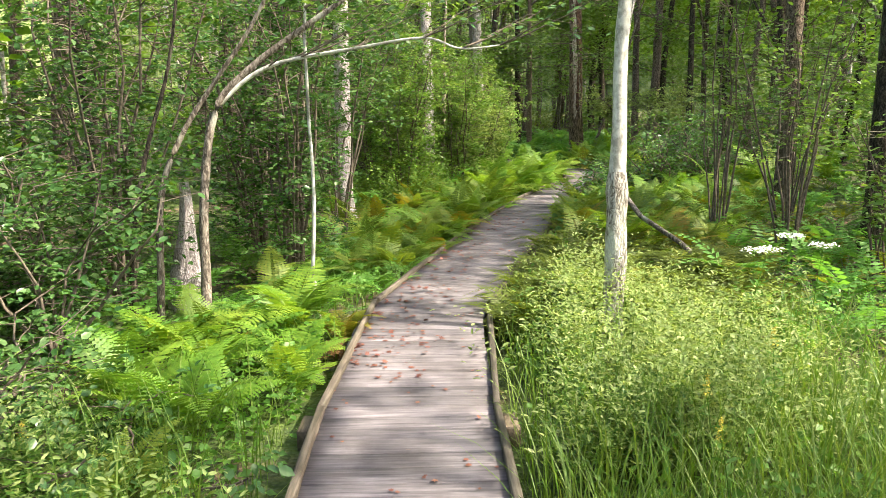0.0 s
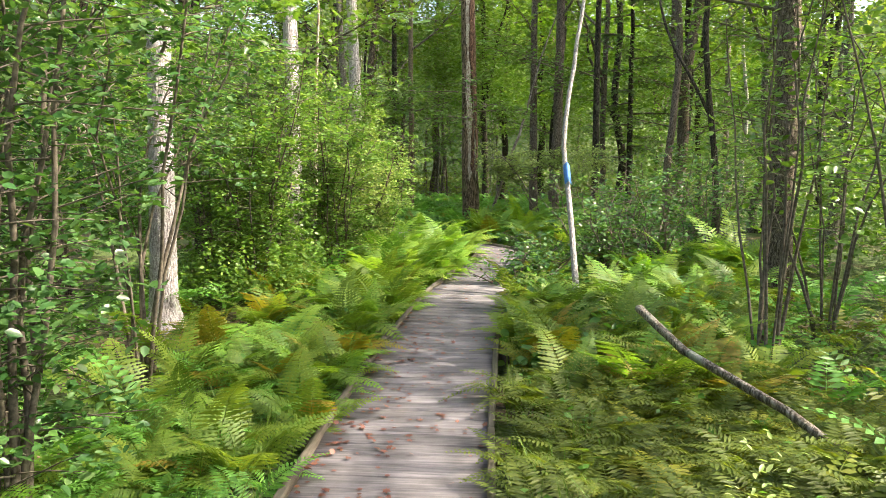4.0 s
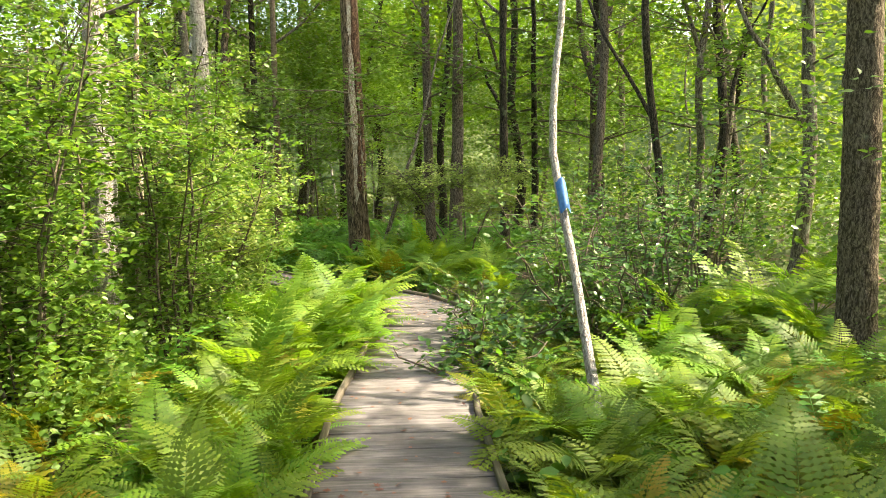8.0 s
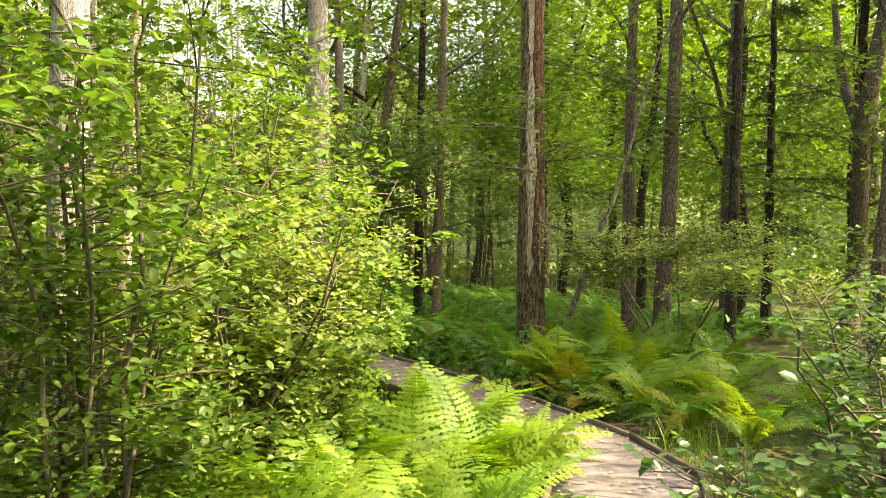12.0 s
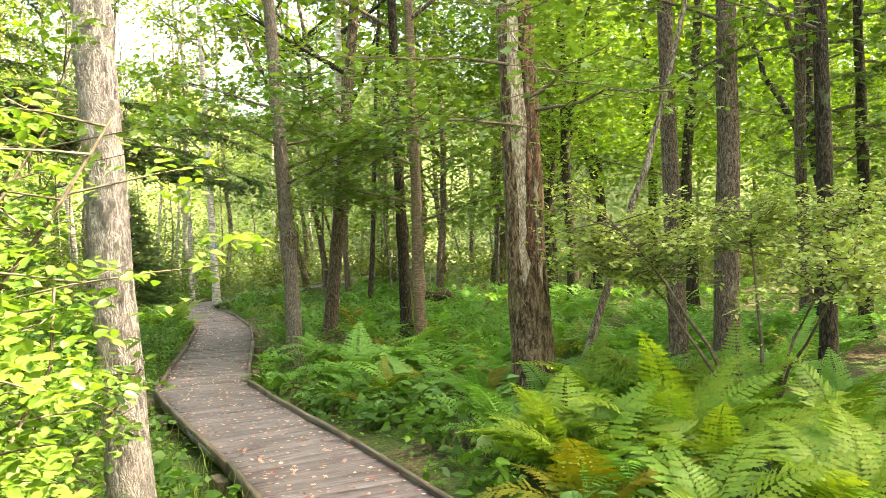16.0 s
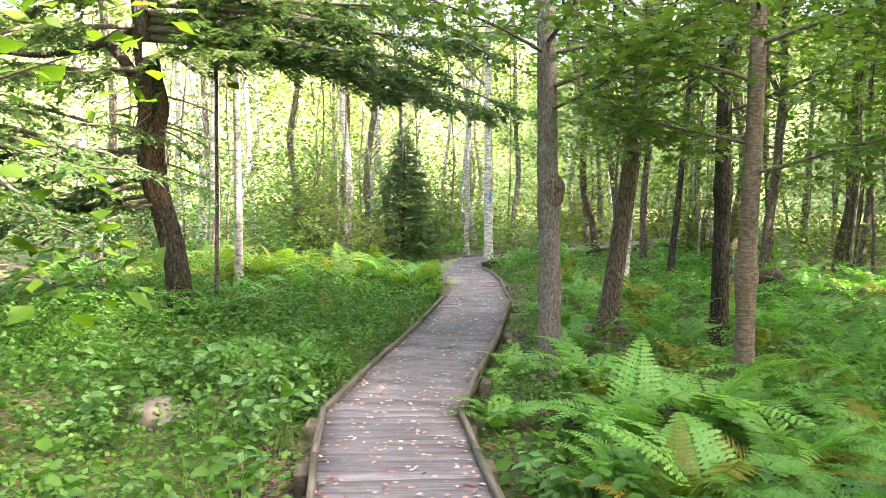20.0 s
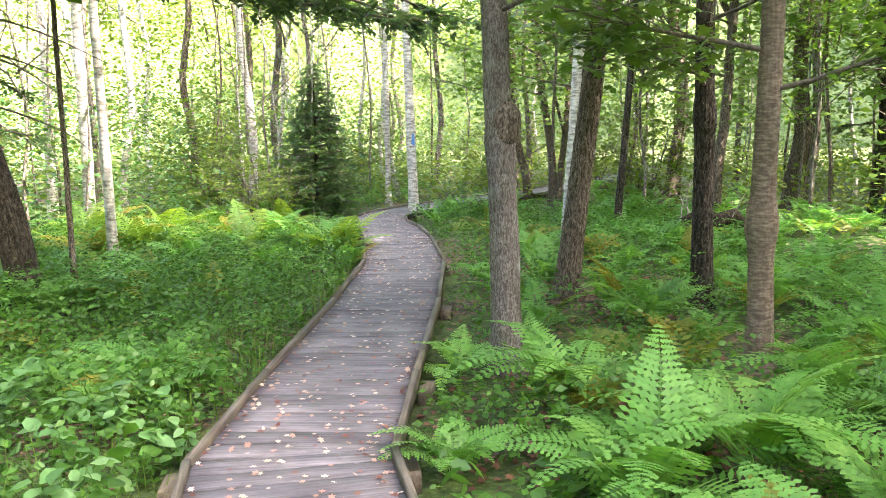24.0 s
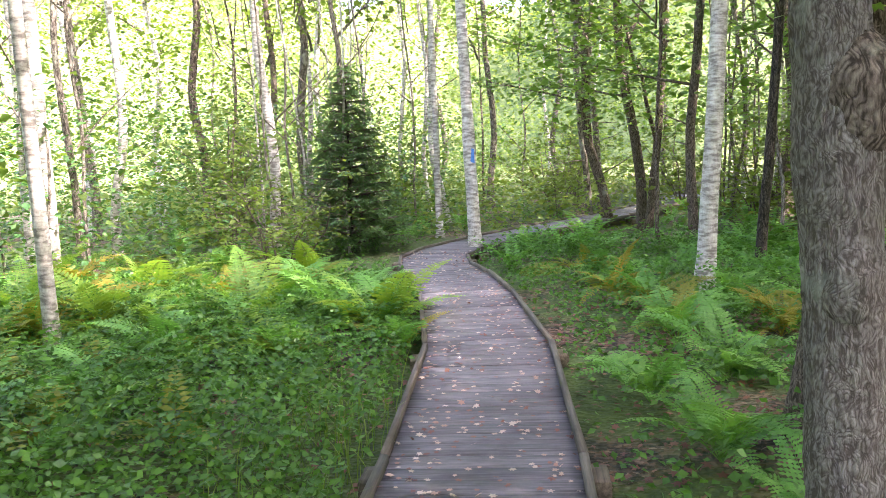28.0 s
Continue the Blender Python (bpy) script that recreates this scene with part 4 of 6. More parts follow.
def conifer(name, x, y, dia, height, mat, label, boughs, seed, size=0.075, lean=(0, 0), knobs=(), rough=0.06, width=0.5, dense=13, needles=M_NEEDLE, trunk=None):
    g = np.random.default_rng(seed)
    t = thing(name, pose(x, y, float(ground_z([x], [y])[0])), label, "tree")
    me, line = trunk_mesh("trunk", dia, height, mat, lean, 0.03 if dia < 0.25 else 0.10, seed, 14, rough, 0.35, 0.3, knobs)
    if trunk is not None:
        bpy.data.meshes.remove(me)
        line = trunk
    else:
        part("trunk", me, t)
    for z, az, elev, ln, *own in boughs:
        wood, tips = Soup(), []
        start = np.array([np.interp(z, line[:, 2], line[:, 0]), np.interp(z, line[:, 2], line[:, 1]), z])
        needle_bough(wood, tips, start, radians(az), radians(elev), ln, g, width, dense)
        bough = part("bough", wood.mesh("bough", M_TWIG, True), t)
        c = np.concatenate([a for a, _ in tips])
        w = np.concatenate([b for _, b in tips])
        v, f = leaves(c, size, NEEDLES, DIAMOND_F, g, 0.25, 0.1, w)
        part("needles", mesh("needles", v, f, own[0] if own else needles), bough)
    return t


hb = [(3.0 + 0.17 * k, (-95, -20, 20, -140, 60, -50, 150)[k % 7] + 9 * k, -6 + (k % 3) * 6, 2.0 + 0.35 * (k % 4)) for k in range(16)]
hb += [(3.0 + 0.16 * k, -42 + 11 * k, -5 + (k % 3) * 3, 3.2 + 0.5 * (k % 4)) for k in range(8)]
hb += [(3.2, -15, -7, 4.4), (3.5, 4, -8, 4.8), (3.4, -32, -8, 4.2), (3.8, 14, -6, 4.8), (3.7, -6, -11, 4.2), (2.0, -110, 0, 2.2), (1.9, -60, -8, 1.6), (2.9, 200, 8, 3.0), (3.3, 170, 12, 3.0)]
BOLE = spline3([(0.02, 0.0, -0.25), (-0.02, 0.0, 0.25), (-0.14, 0.0, 0.86), (-0.38, -0.04, 1.62), (-0.45, -0.04, 2.2), (-0.43, 0.0, 2.6), (-0.55, 0.0, 3.15), (-0.6, 0.0, 3.9), (-0.66, 0.0, 6.0), (-0.7, 0.0, 8.6)], 10)
hb += [(3.4, 1, -8, 4.6, M_FIR), (3.6, 9, -9, 4.8, M_FIR), (3.5, 16, -8, 4.4, M_FIR)]
hb += [(1.45, 246, -12, 2.0, M_FIR), (1.5, 215, -9, 2.2, M_FIR), (1.4, 268, -10, 1.7, M_FIR), (1.6, 232, -6, 2.4, M_FIR), (1.45, 300, -8, 1.1, M_FIR), (1.7, 195, -8, 2.0, M_FIR), (2.1, 205, -14, 2.4, M_FIR)]
hb = [b for b in hb if b[0] > 4.2 or abs((b[1] + 224) % 360 - 180) > 30]
old = conifer("hemlock", -5.2, 27.62, 0.27, 8.5, M_BARK_D, "old crooked hemlock with bare red wood and drooping dark boughs", hb, 501, 0.085, width=0.6, dense=24, trunk=BOLE)
r = np.interp(BOLE[:, 2], [-0.25, 0.05, 0.4, 1.2, 1.9, 2.5, 2.8, 4, 8.6], [0.19, 0.16, 0.14, 0.13, 0.15, 0.165, 0.14, 0.12, 0.04])
v, f = tube(BOLE, r, 40, 0.04, 501)
part("trunk", mesh("trunk", bark_relief(v, len(BOLE), 40, 0.27, 0.02, 501), f, M_BARK_D, True), old, "dark flaking bark")
low = BOLE[(BOLE[:, 2] > 1.25) & (BOLE[:, 2] < 2.75)]
tip = np.sin(np.linspace(0.25, 2.9, len(low))) ** 0.3
v, f = tube(low, np.interp(low[:, 2], BOLE[:, 2], r) * (0.9 + 0.14 * tip), 24, 0.03, 502)
part("bare_wood", mesh("bare_wood", v, f, M_REDROT, True), old, "bare red-brown wood without bark")
for name, run, r0, r1 in [("dead_limb", [(-0.45, 0.0, 2.35), (-0.62, -0.06, 2.75), (-0.75, -0.12, 3.05), (-0.95, -0.2, 3.3)], 0.085, 0.06), ("dead_limb", [(-0.6, 0.0, 3.45), (-0.85, -0.15, 3.42), (-1.02, -0.26, 3.3), (-1.3, -0.43, 3.2), (-1.7, -0.66, 3.15), (-2.3, -0.95, 3.2), (-3.0, -1.2, 3.1)], 0.06, 0.025)]:
    run = spline3(run, 7)
    v, f = tube(run, np.linspace(r0, r1, len(run)), 12, 0.06, 517)
    part(name, mesh(name, v, f, M_BARK_D, True), old, "thick bare grey-brown limb")
g = np.random.default_rng(519)
for z, az, ln in [(2.2, -30, 0.9), (2.35, 10, 1.1), (2.5, -60, 0.8), (2.1, 200, 0.7), (2.6, 160, 1.0), (1.9, -100, 0.6), (2.7, 30, 1.2), (1.9, 20, 1.2), (2.3, -10, 1.3), (2.6, 200, 1.4), (2.8, -80, 1.0), (2.4, 60, 0.9)]:
    p = limb_points(np.array([np.interp(z, BOLE[:, 2], BOLE[:, 0]), np.interp(z, BOLE[:, 2], BOLE[:, 1]), z]), radians(az), -0.15, ln, g, 7, -0.25)
    v, f = tube(p, np.linspace(0.014, 0.004, 7), 5)
    part("dead_twig", mesh("dead_twig", v, f, M_TWIG, True), old)
conifer("hemlock", -6.7, 25.7, 0.16, 7.0, M_BARK_D, "young hemlock with low grey-green airy boughs", [(1.75 + 0.13 * k, -25 + 11 * k, -4 - (k % 3) * 3, 2.3 + 0.3 * (k % 3)) for k in range(8)] + [(2.6 + 0.3 * k, k * 137.5, 0, 1.4) for k in range(9)], 521, 0.07, (0, 0), (), 0.04, 0.5, 18, M_FIR)
fb = [(0.15 + 0.0375 * k, k * 137.5, 16 - 0.1 * k, max(0.14, 1.05 * (1 - k / 84.0) ** 0.85)) for k in range(80)]
conifer("young_fir", -7.67, 36.84, 0.07, 3.3, M_BARK_D, "young dark green fir tree with dense branches", fb, 502, 0.085, (0, 0), (), 0.03, 0.38, 29, M_FIR)
for x, y, s in [(3.1, 38.2, 503), (7.2, 29.0, 504), (-2.9, 25.4 - 4.6, 505)]:
    conifer("hemlock", x, y, 0.2, 8.0, M_BARK_D, "dark shaded hemlock with sparse level boughs", [(1.7 + 0.3 * k, k * 137.5 + s, 3, 1.3 + 0.8 * ((k * 7) % 3) / 2) for k in range(17)], s, 0.09)


# ------------------------------------------------------------------ shrubs
def shrub(x, y, height, radius, stems, twigs, per_twig, size, mat, label, seed, bare=0.25, wander=0.5, shape=OVATE, faces=OVATE_F, stem_r=0.016, spread=0.07, name="shrub"):
    g = np.random.default_rng(seed)
    t = thing(name, pose(x, y, float(ground_z([x], [y])[0])), label, "shrub")
    for k in range(stems):
        wood, pos = Soup(), []
        a = k * 2.4 + g.uniform(-0.5, 0.5)
        n = 8
        u = np.linspace(0, 1, n)
        out = radius * g.uniform(0.25, 1.0)
        p = np.column_stack([np.cos(a) * (0.06 + out * u**1.4), np.sin(a) * (0.06 + out * u**1.4), -0.1 + height * g.uniform(0.7, 1.08) * u])
        p[:, :2] += np.cumsum(g.normal(0, wander * 0.13, (n, 2)), 0) * u[:, None]
        wood.add(*tube(p, np.linspace(stem_r * g.uniform(0.7, 1.3), stem_r * 0.3, n), 5))
        for j in range(twigs):
            q = bare + (1 - bare) * (j + g.uniform()) / twigs
            i = min(int(q * 7), 6)
            s = p[i] + (p[i + 1] - p[i]) * (q * 7 - i)
            w = limb_points(s, g.uniform(0, 6.3), g.uniform(-0.15, 0.6), radius * g.uniform(0.3, 0.65), g, 4, -0.05)
            wood.add(*tube(w, np.linspace(stem_r * 0.3, stem_r * 0.12, 4), 3))
            tufts = max(2, per_twig // 7)
            c = g.uniform(0.3, 1.12, tufts)
            m = np.clip((c * 3).astype(int), 0, 2)
            heart = w[m] + (w[m + 1] - w[m]) * (c * 3 - m)[:, None] + g.normal(0, spread * 0.8, (tufts, 3))
            pos.append(heart[g.integers(0, tufts, per_twig)] + g.normal(0, 1, (per_twig, 3)) * (size * 0.75, size * 0.75, size * 0.35))
        stem = part("stem", wood.mesh("stem", M_TWIG, True), t)
        v, f = leaves(np.concatenate(pos), size, shape, faces, g, 0.42, 0.12)
        part("foliage", mesh("foliage", v, f, mat), stem)
    return t


THICKET = "tall many-stemmed shrub with small grey-green leaves"
for k, (x, y, h, r) in enumerate([(0.15, 9.9, 3.4, 1.0), (-0.9, 8.6, 3.6, 1.2), (-0.6, 10.9, 3.6, 1.1), (-1.9, 10.0, 3.8, 1.3), (-2.3, 7.4, 3.2, 1.2), (-1.6, 12.6, 3.6, 1.2), (-3.4, 8.8, 3.8, 1.4), (-1.7, 6.2, 2.2, 0.9), (-3.3, 5.6, 3.0, 1.2), (-2.9, 6.9, 2.6, 1.2), (-0.9, 7.5, 1.6, 0.8), (-4.4, 7.0, 3.0, 1.3)  ]):
    shrub(x, y, h, r, 9, 21, 27 if x > -1.5 else 11, 0.06 if x > -1.5 else 0.085, M_SHRUB, THICKET, 700 + k, 0.12, 0.9, stem_r=0.02)
shrub(0.0, 11.9, 3.6, 0.9, 8, 18, 26, 0.06, M_SHRUB, THICKET, 718, 0.5, 0.8)
for k, (x, y, h, r) in enumerate([(0.0, 6.0, 0.9, 0.6), (-0.7, 5.4, 1.2, 0.7), (-0.35, 6.9, 1.5, 0.6), (0.75, 5.6, 0.5, 0.45)]):
    shrub(x, y, h, r, 8, 10, 14, 0.06, M_SHRUB, "low leafy bush at the foot of the thicket", 790 + k, 0.1, 0.7)
LUSH = "large rounded shrub with fresh green leaves reaching over ferns"
for k, (x, y, h, r, m) in enumerate([(0.05, 15.3, 2.7, 0.9, M_LEAFY), (0.7, 16.7, 2.6, 0.95, M_LEAFY), (-0.6, 15.8, 3.2, 1.3, M_LEAFY), (0.85, 18.2, 2.5, 0.75, M_PALE), (1.0, 19.4, 2.0, 0.5, M_BRIGHT), (0.3, 19.4, 2.8, 1.2, M_BRIGHT),
                                     (-1.0, 18.6, 3.2, 1.4, M_BRIGHT), (0.3, 20.3, 1.3, 0.5, M_BRIGHT), (-0.7, 20.9, 2.6, 1.1, M_BRIGHT), (-1.9, 17.2, 3.4, 1.4, M_SHRUB)]):
    near = k in (1, 3, 4, 5, 7, 8)
    shrub(x, y, h, r, 9, 20, 52 if near or x > 0 else 44, 0.046 if near else 0.052, m, LUSH, 720 + k, 0.22, 0.7, shape=FINE if near else OVATE, faces=FINE_F if near else OVATE_F)
for k, (x, y, h, r) in enumerate([(4.55, 12.3, 3.4, 0.6), (5.1, 11.2, 3.2, 0.7), (5.6, 13.6, 3.2, 0.9), (5.7, 10.2, 1.6, 0.6), (7.4, 10.6, 2.6, 1.0), (7.4, 8.4, 2.2, 0.9)]):
    shrub(x, y, h, r, 9, 9, 8, 0.07, M_BRIGHT, "upright bush of thin bare stems with sparse green leaves", 740 + k, 0.5, 0.5)
for k, (x, y, h, r) in enumerate([(4.5, 18.3, 1.5, 0.8), (4.2, 16.9, 1.35, 0.6), (5.2, 19.6, 1.7, 0.9), (6.2, 18.6, 1.9, 1.0), (5.0, 17.3, 1.5, 0.7), (6.6, 21.2, 1.9, 1.0)]):
    shrub(x, y, h, r, 9, 12, 12, 0.07, M_SHRUB, "leafy green shrub among ferns", 750 + k, 0.15, 0.7)
for k, (x, y, h, r) in enumerate([(3.25, 16.55, 0.7, 0.45), (3.4, 17.4, 0.75, 0.5), (3.05, 15.9, 0.5, 0.35)]):
    shrub(x, y, h, r, 10, 7, 10, 0.075, M_SHRUB, "low dark green bush leaning over the boardwalk edge", 760 + k, 0.05, 0.6)
shrub(4.45, 23.9, 1.85, 1.05, 5, 40, 52, 0.05, M_PALE, "umbrella-shaped shrub with pale green leaves on bare stems", 770, 0.8, 0.5, stem_r=0.02, spread=0.05)
shrub(-6.6, 33.3, 1.5, 1.2, 8, 12, 12, 0.07, M_FAR, "spreading yellow-green shrub in the open wood", 771, 0.45, 0.6)
for k, (x, y) in enumerate([(-9.6, 36.0), (-3.6, 45.5), (-11.5, 38.5), (-6.3, 44.0), (-1.5, 40.8), (-12.8, 32.5), (-6.6, 47), (-10.5, 44)]):
    shrub(x, y, 2.4, 1.5, 8, 12, 14, 0.11, M_FAR, "leafy sapling thicket at the edge of the wood", 780 + k, 0.15, 0.6)

# arching bare limb over the thicket
arch = thing("leaning_shrub", pose(0.0, 0.0, 0.0), "old leaning shrub with thick bare stems and a long pale branch", "shrub")
STEMS = [("stem", [(0.36, 7.6, -0.2), (0.34, 7.72, 0.3), (0.31, 7.83, 0.91), (0.37, 7.96, 1.54), (0.61, 8.06, 1.85), (1.01, 8.18, 2.15), (1.31, 8.28, 2.37), (1.7, 8.4, 2.75)], 0.042, 0.014, M_BARK_G, "dark bare leaning stem"),
         ("stem", [(-0.07, 7.75, -0.2), (-0.09, 7.84, 0.25), (-0.1, 7.97, 0.95), (0.05, 8.08, 1.4), (0.28, 8.2, 1.78), (0.55, 8.32, 2.2), (0.8, 8.4, 2.7)], 0.03, 0.011, M_BARK_G, "dark bare leaning stem"),
         ("stem", [(-0.35, 7.9, -0.2), (-0.4, 8.0, 0.5), (-0.32, 8.15, 1.2), (-0.15, 8.3, 1.9), (-0.1, 8.5, 2.7)], 0.026, 0.01, M_BARK_D, "dark bare leaning stem"),
         ("limb", [(0.40, 7.98, 1.60), (0.56, 8.04, 1.76), (0.75, 8.09, 1.87), (0.97, 8.14, 1.93), (1.35, 8.22, 1.99), (1.85, 8.32, 2.06), (2.12, 8.35, 1.98), (2.4, 8.4, 2.0)], 0.02, 0.005, M_SMOOTH, "long pale bare branch")]
for name, run, r0, r1, mat, label in STEMS:
    run = spline3(run, 6)
    v, f = tube(run, np.linspace(r0, r1, len(run)), 10, 0.05, len(run))
    part(name, mesh(name, v, f, mat, True), arch, label)
pts = np.array(STEMS[3][1])
pos_b = []
g = np.random.default_rng(88)
for k in range(12):
    soup_b = Soup()
    spray(soup_b, pos_b, pts[2 + k % 6], g.uniform(-1.2, 1.2), 0.3, g.uniform(0.5, 1.0), 0.007, g, 4, 5, 0.06)
    part("twig", soup_b.mesh("twig", M_TWIG, True), arch)
v, f = leaves(np.concatenate(pos_b), 0.06, OVATE, OVATE_F, g)
part("foliage", mesh("foliage", v, f, M_SHRUB), arch)


# ------------------------------------------------------------------ ferns
def frond_mesh(name, mat, seed, length=0.75, pairs=19, arch=0.55, fine=True):
    g = np.random.default_rng(seed)
    s = Soup()
    t = np.linspace(0, 1, 10)
    lift = g.uniform(1.05, 1.4)
    px = length * (0.42 * t + 0.42 * t**2)
    pz = length * (lift * t - arch * 1.15 * t**2)
    py = length * 0.08 * g.normal() * t**2
    p = np.column_stack([px, py, pz])
    s.add(*tube(p[::3], np.linspace(0.0045, 0.0012, 4) * length / 0.75, 3))
    d = np.gradient(p, axis=0)
    d /= np.linalg.norm(d, axis=1)[:, None]
    for k in range(pairs):
        u = 0.16 + 0.84 * k / (pairs - 0.5)
        i = min(int(u * 9), 8)
        c = p[i] + (p[i + 1] - p[i]) * (u * 9 - i)
        ahead = d[i]
        across = np.cross(ahead, [0, 0, 1.0])
        across /= np.linalg.norm(across)
        up = np.cross(across, ahead)
        prof = min(1.0, (u - 0.06) / 0.26) * (1 - max(0, (u - 0.42) / 0.60)) ** 0.85
        ln = length * (0.21 if fine else 0.19) * max(prof, 0.05) * g.uniform(0.9, 1.08)
        wd = length * 0.84 / pairs * (0.56 if fine else 0.43)
        for sg in (-1, 1):
            dr = sg * across * 0.93 + ahead * 0.34 + up * (0.10 - 0.22 * g.uniform())
            dr /= np.linalg.norm(dr)
            al = np.cross(up, dr)
            if fine:
                sag = up * (-0.14 * ln)
                vv, ff = [], []
                for j, (a, b, w) in enumerate(((0.0, 0.36, 1.0), (0.22, 0.58, 1.12), (0.44, 0.8, 0.95), (0.66, 1.04, 0.62))):
                    m = a + (b - a) * 0.62
                    lift_j = up * (0.0012 * (j % 2))
                    vv += [c + dr * ln * a + sag * a * a + lift_j, c + dr * ln * m + sag * m * m + (al * wd - up * 0.12 * wd) * w + lift_j, c + dr * ln * b + sag * b * b + lift_j, c + dr * ln * m + sag * m * m - (al * wd + up * 0.12 * wd) * w + lift_j]
                    ff += [[4 * j, 4 * j + 1, 4 * j + 2], [4 * j, 4 * j + 2, 4 * j + 3]]
                s.add(np.array(vv), np.array(ff))
            else:
                vv = np.array([c, c + dr * ln * 0.5 + al * wd, c + dr * ln - up * 0.1 * ln, c + dr * ln * 0.5 - al * wd])
                s.add(vv, np.array([[0, 2, 1], [0, 3, 2]]))
    return s.mesh(name, mat)


FR = {"plain": [frond_mesh("frond", M_FERN, 805 + k, 0.75, 22, (0.5, 0.7, 0.9)[k], False) for k in range(3)],
      "green": [frond_mesh("frond", M_FERN, 800 + k, 0.75, 24, (0.5, 0.7, 0.9, 0.6)[k]) for k in range(4)],
      "light": [frond_mesh("frond", M_FERN_L, 815 + k, 0.78, 24, (0.5, 0.75)[k]) for k in range(2)],
      "olive": [frond_mesh("frond", M_FERN_O, 840 + k, 0.75, 25, (0.5, 0.7, 0.9, 0.6)[k]) for k in range(4)],
      "yellow": [frond_mesh("frond", M_FERN_Y, 810 + k, 0.75, 22, (0.5, 0.8)[k]) for k in range(2)],
      "fresh": [frond_mesh("frond", M_FERN_F, 850 + k, 0.75, 22, (0.55, 0.8, 0.7)[k]) for k in range(3)],
      "brown": [frond_mesh("frond", M_FERN_B, 820 + k, 0.7, 20, 0.75) for k in range(1)]}
CHEAP = [frond_mesh("frond_far", M_FERN, 830 + k, 0.75, 13, (0.5, 0.7, 0.9)[k], False) for k in range(3)]
CHEAP_V, FINE_V = [], []
for me in CHEAP + FR["plain"]:
    a = np.empty(len(me.vertices) * 3, np.float32)
    me.vertices.foreach_get("co", a)
    (CHEAP_V if me in CHEAP else FINE_V).append((a.reshape(-1, 3), [np.array([list(q.vertices) for q in me.polygons if len(q.vertices) == 4]), np.array([list(q.vertices) for q in me.polygons if len(q.vertices) == 3])]))


def fern(x, y, size, tone, g, n=None, label=None, far=False):
    n = n or int(g.integers(6, 10))
    size *= 1.0 if y < 8.5 else (min(1.15, 1.25 * float(path_gap([(x, y)])[0])) if tone == "light" else 0.8) if 15.5 < y < 20 else 0.95 if y < 15.5 else 0.78 if y < 21 else 1.05
    label = label or {"green": "green lady fern with arching feathery fronds", "yellow": "fern turning yellow with arching fronds", "light": "sunlit pale green fern with feathery fronds", "brown": "withered orange-brown fern with curled fronds", "fresh": "tall fresh green fern with broad feathery fronds"}[tone]
    t = thing("fern", pose(x, y, float(ground_z([x], [y])[0]) - 0.01), label, "fern", "ferns beside the boardwalk")
    turn = g.uniform(0, 360)
    for k in range(n):
        pool = FR[tone if tone in ("brown", "light", "fresh") or g.uniform() < 0.8 else ("yellow" if tone == "green" and g.uniform() < 0.25 else "green")]
        if far and tone == "green":
            pool = FR["plain"]
        elif y < 20 and pool is FR["green"]:
            pool = FR["olive"]
        s = size * g.uniform(0.6, 0.92)
        m = pose(0, 0, 0, g.normal(0, 9), g.normal(2, 12), turn + k * 360 / n + g.normal(0, 14)) @ Matrix.Diagonal((s, s * g.uniform(0.9, 1.2), s, 1))
        part("frond", pool[int(g.integers(len(pool)))], t, "", m)
    return t


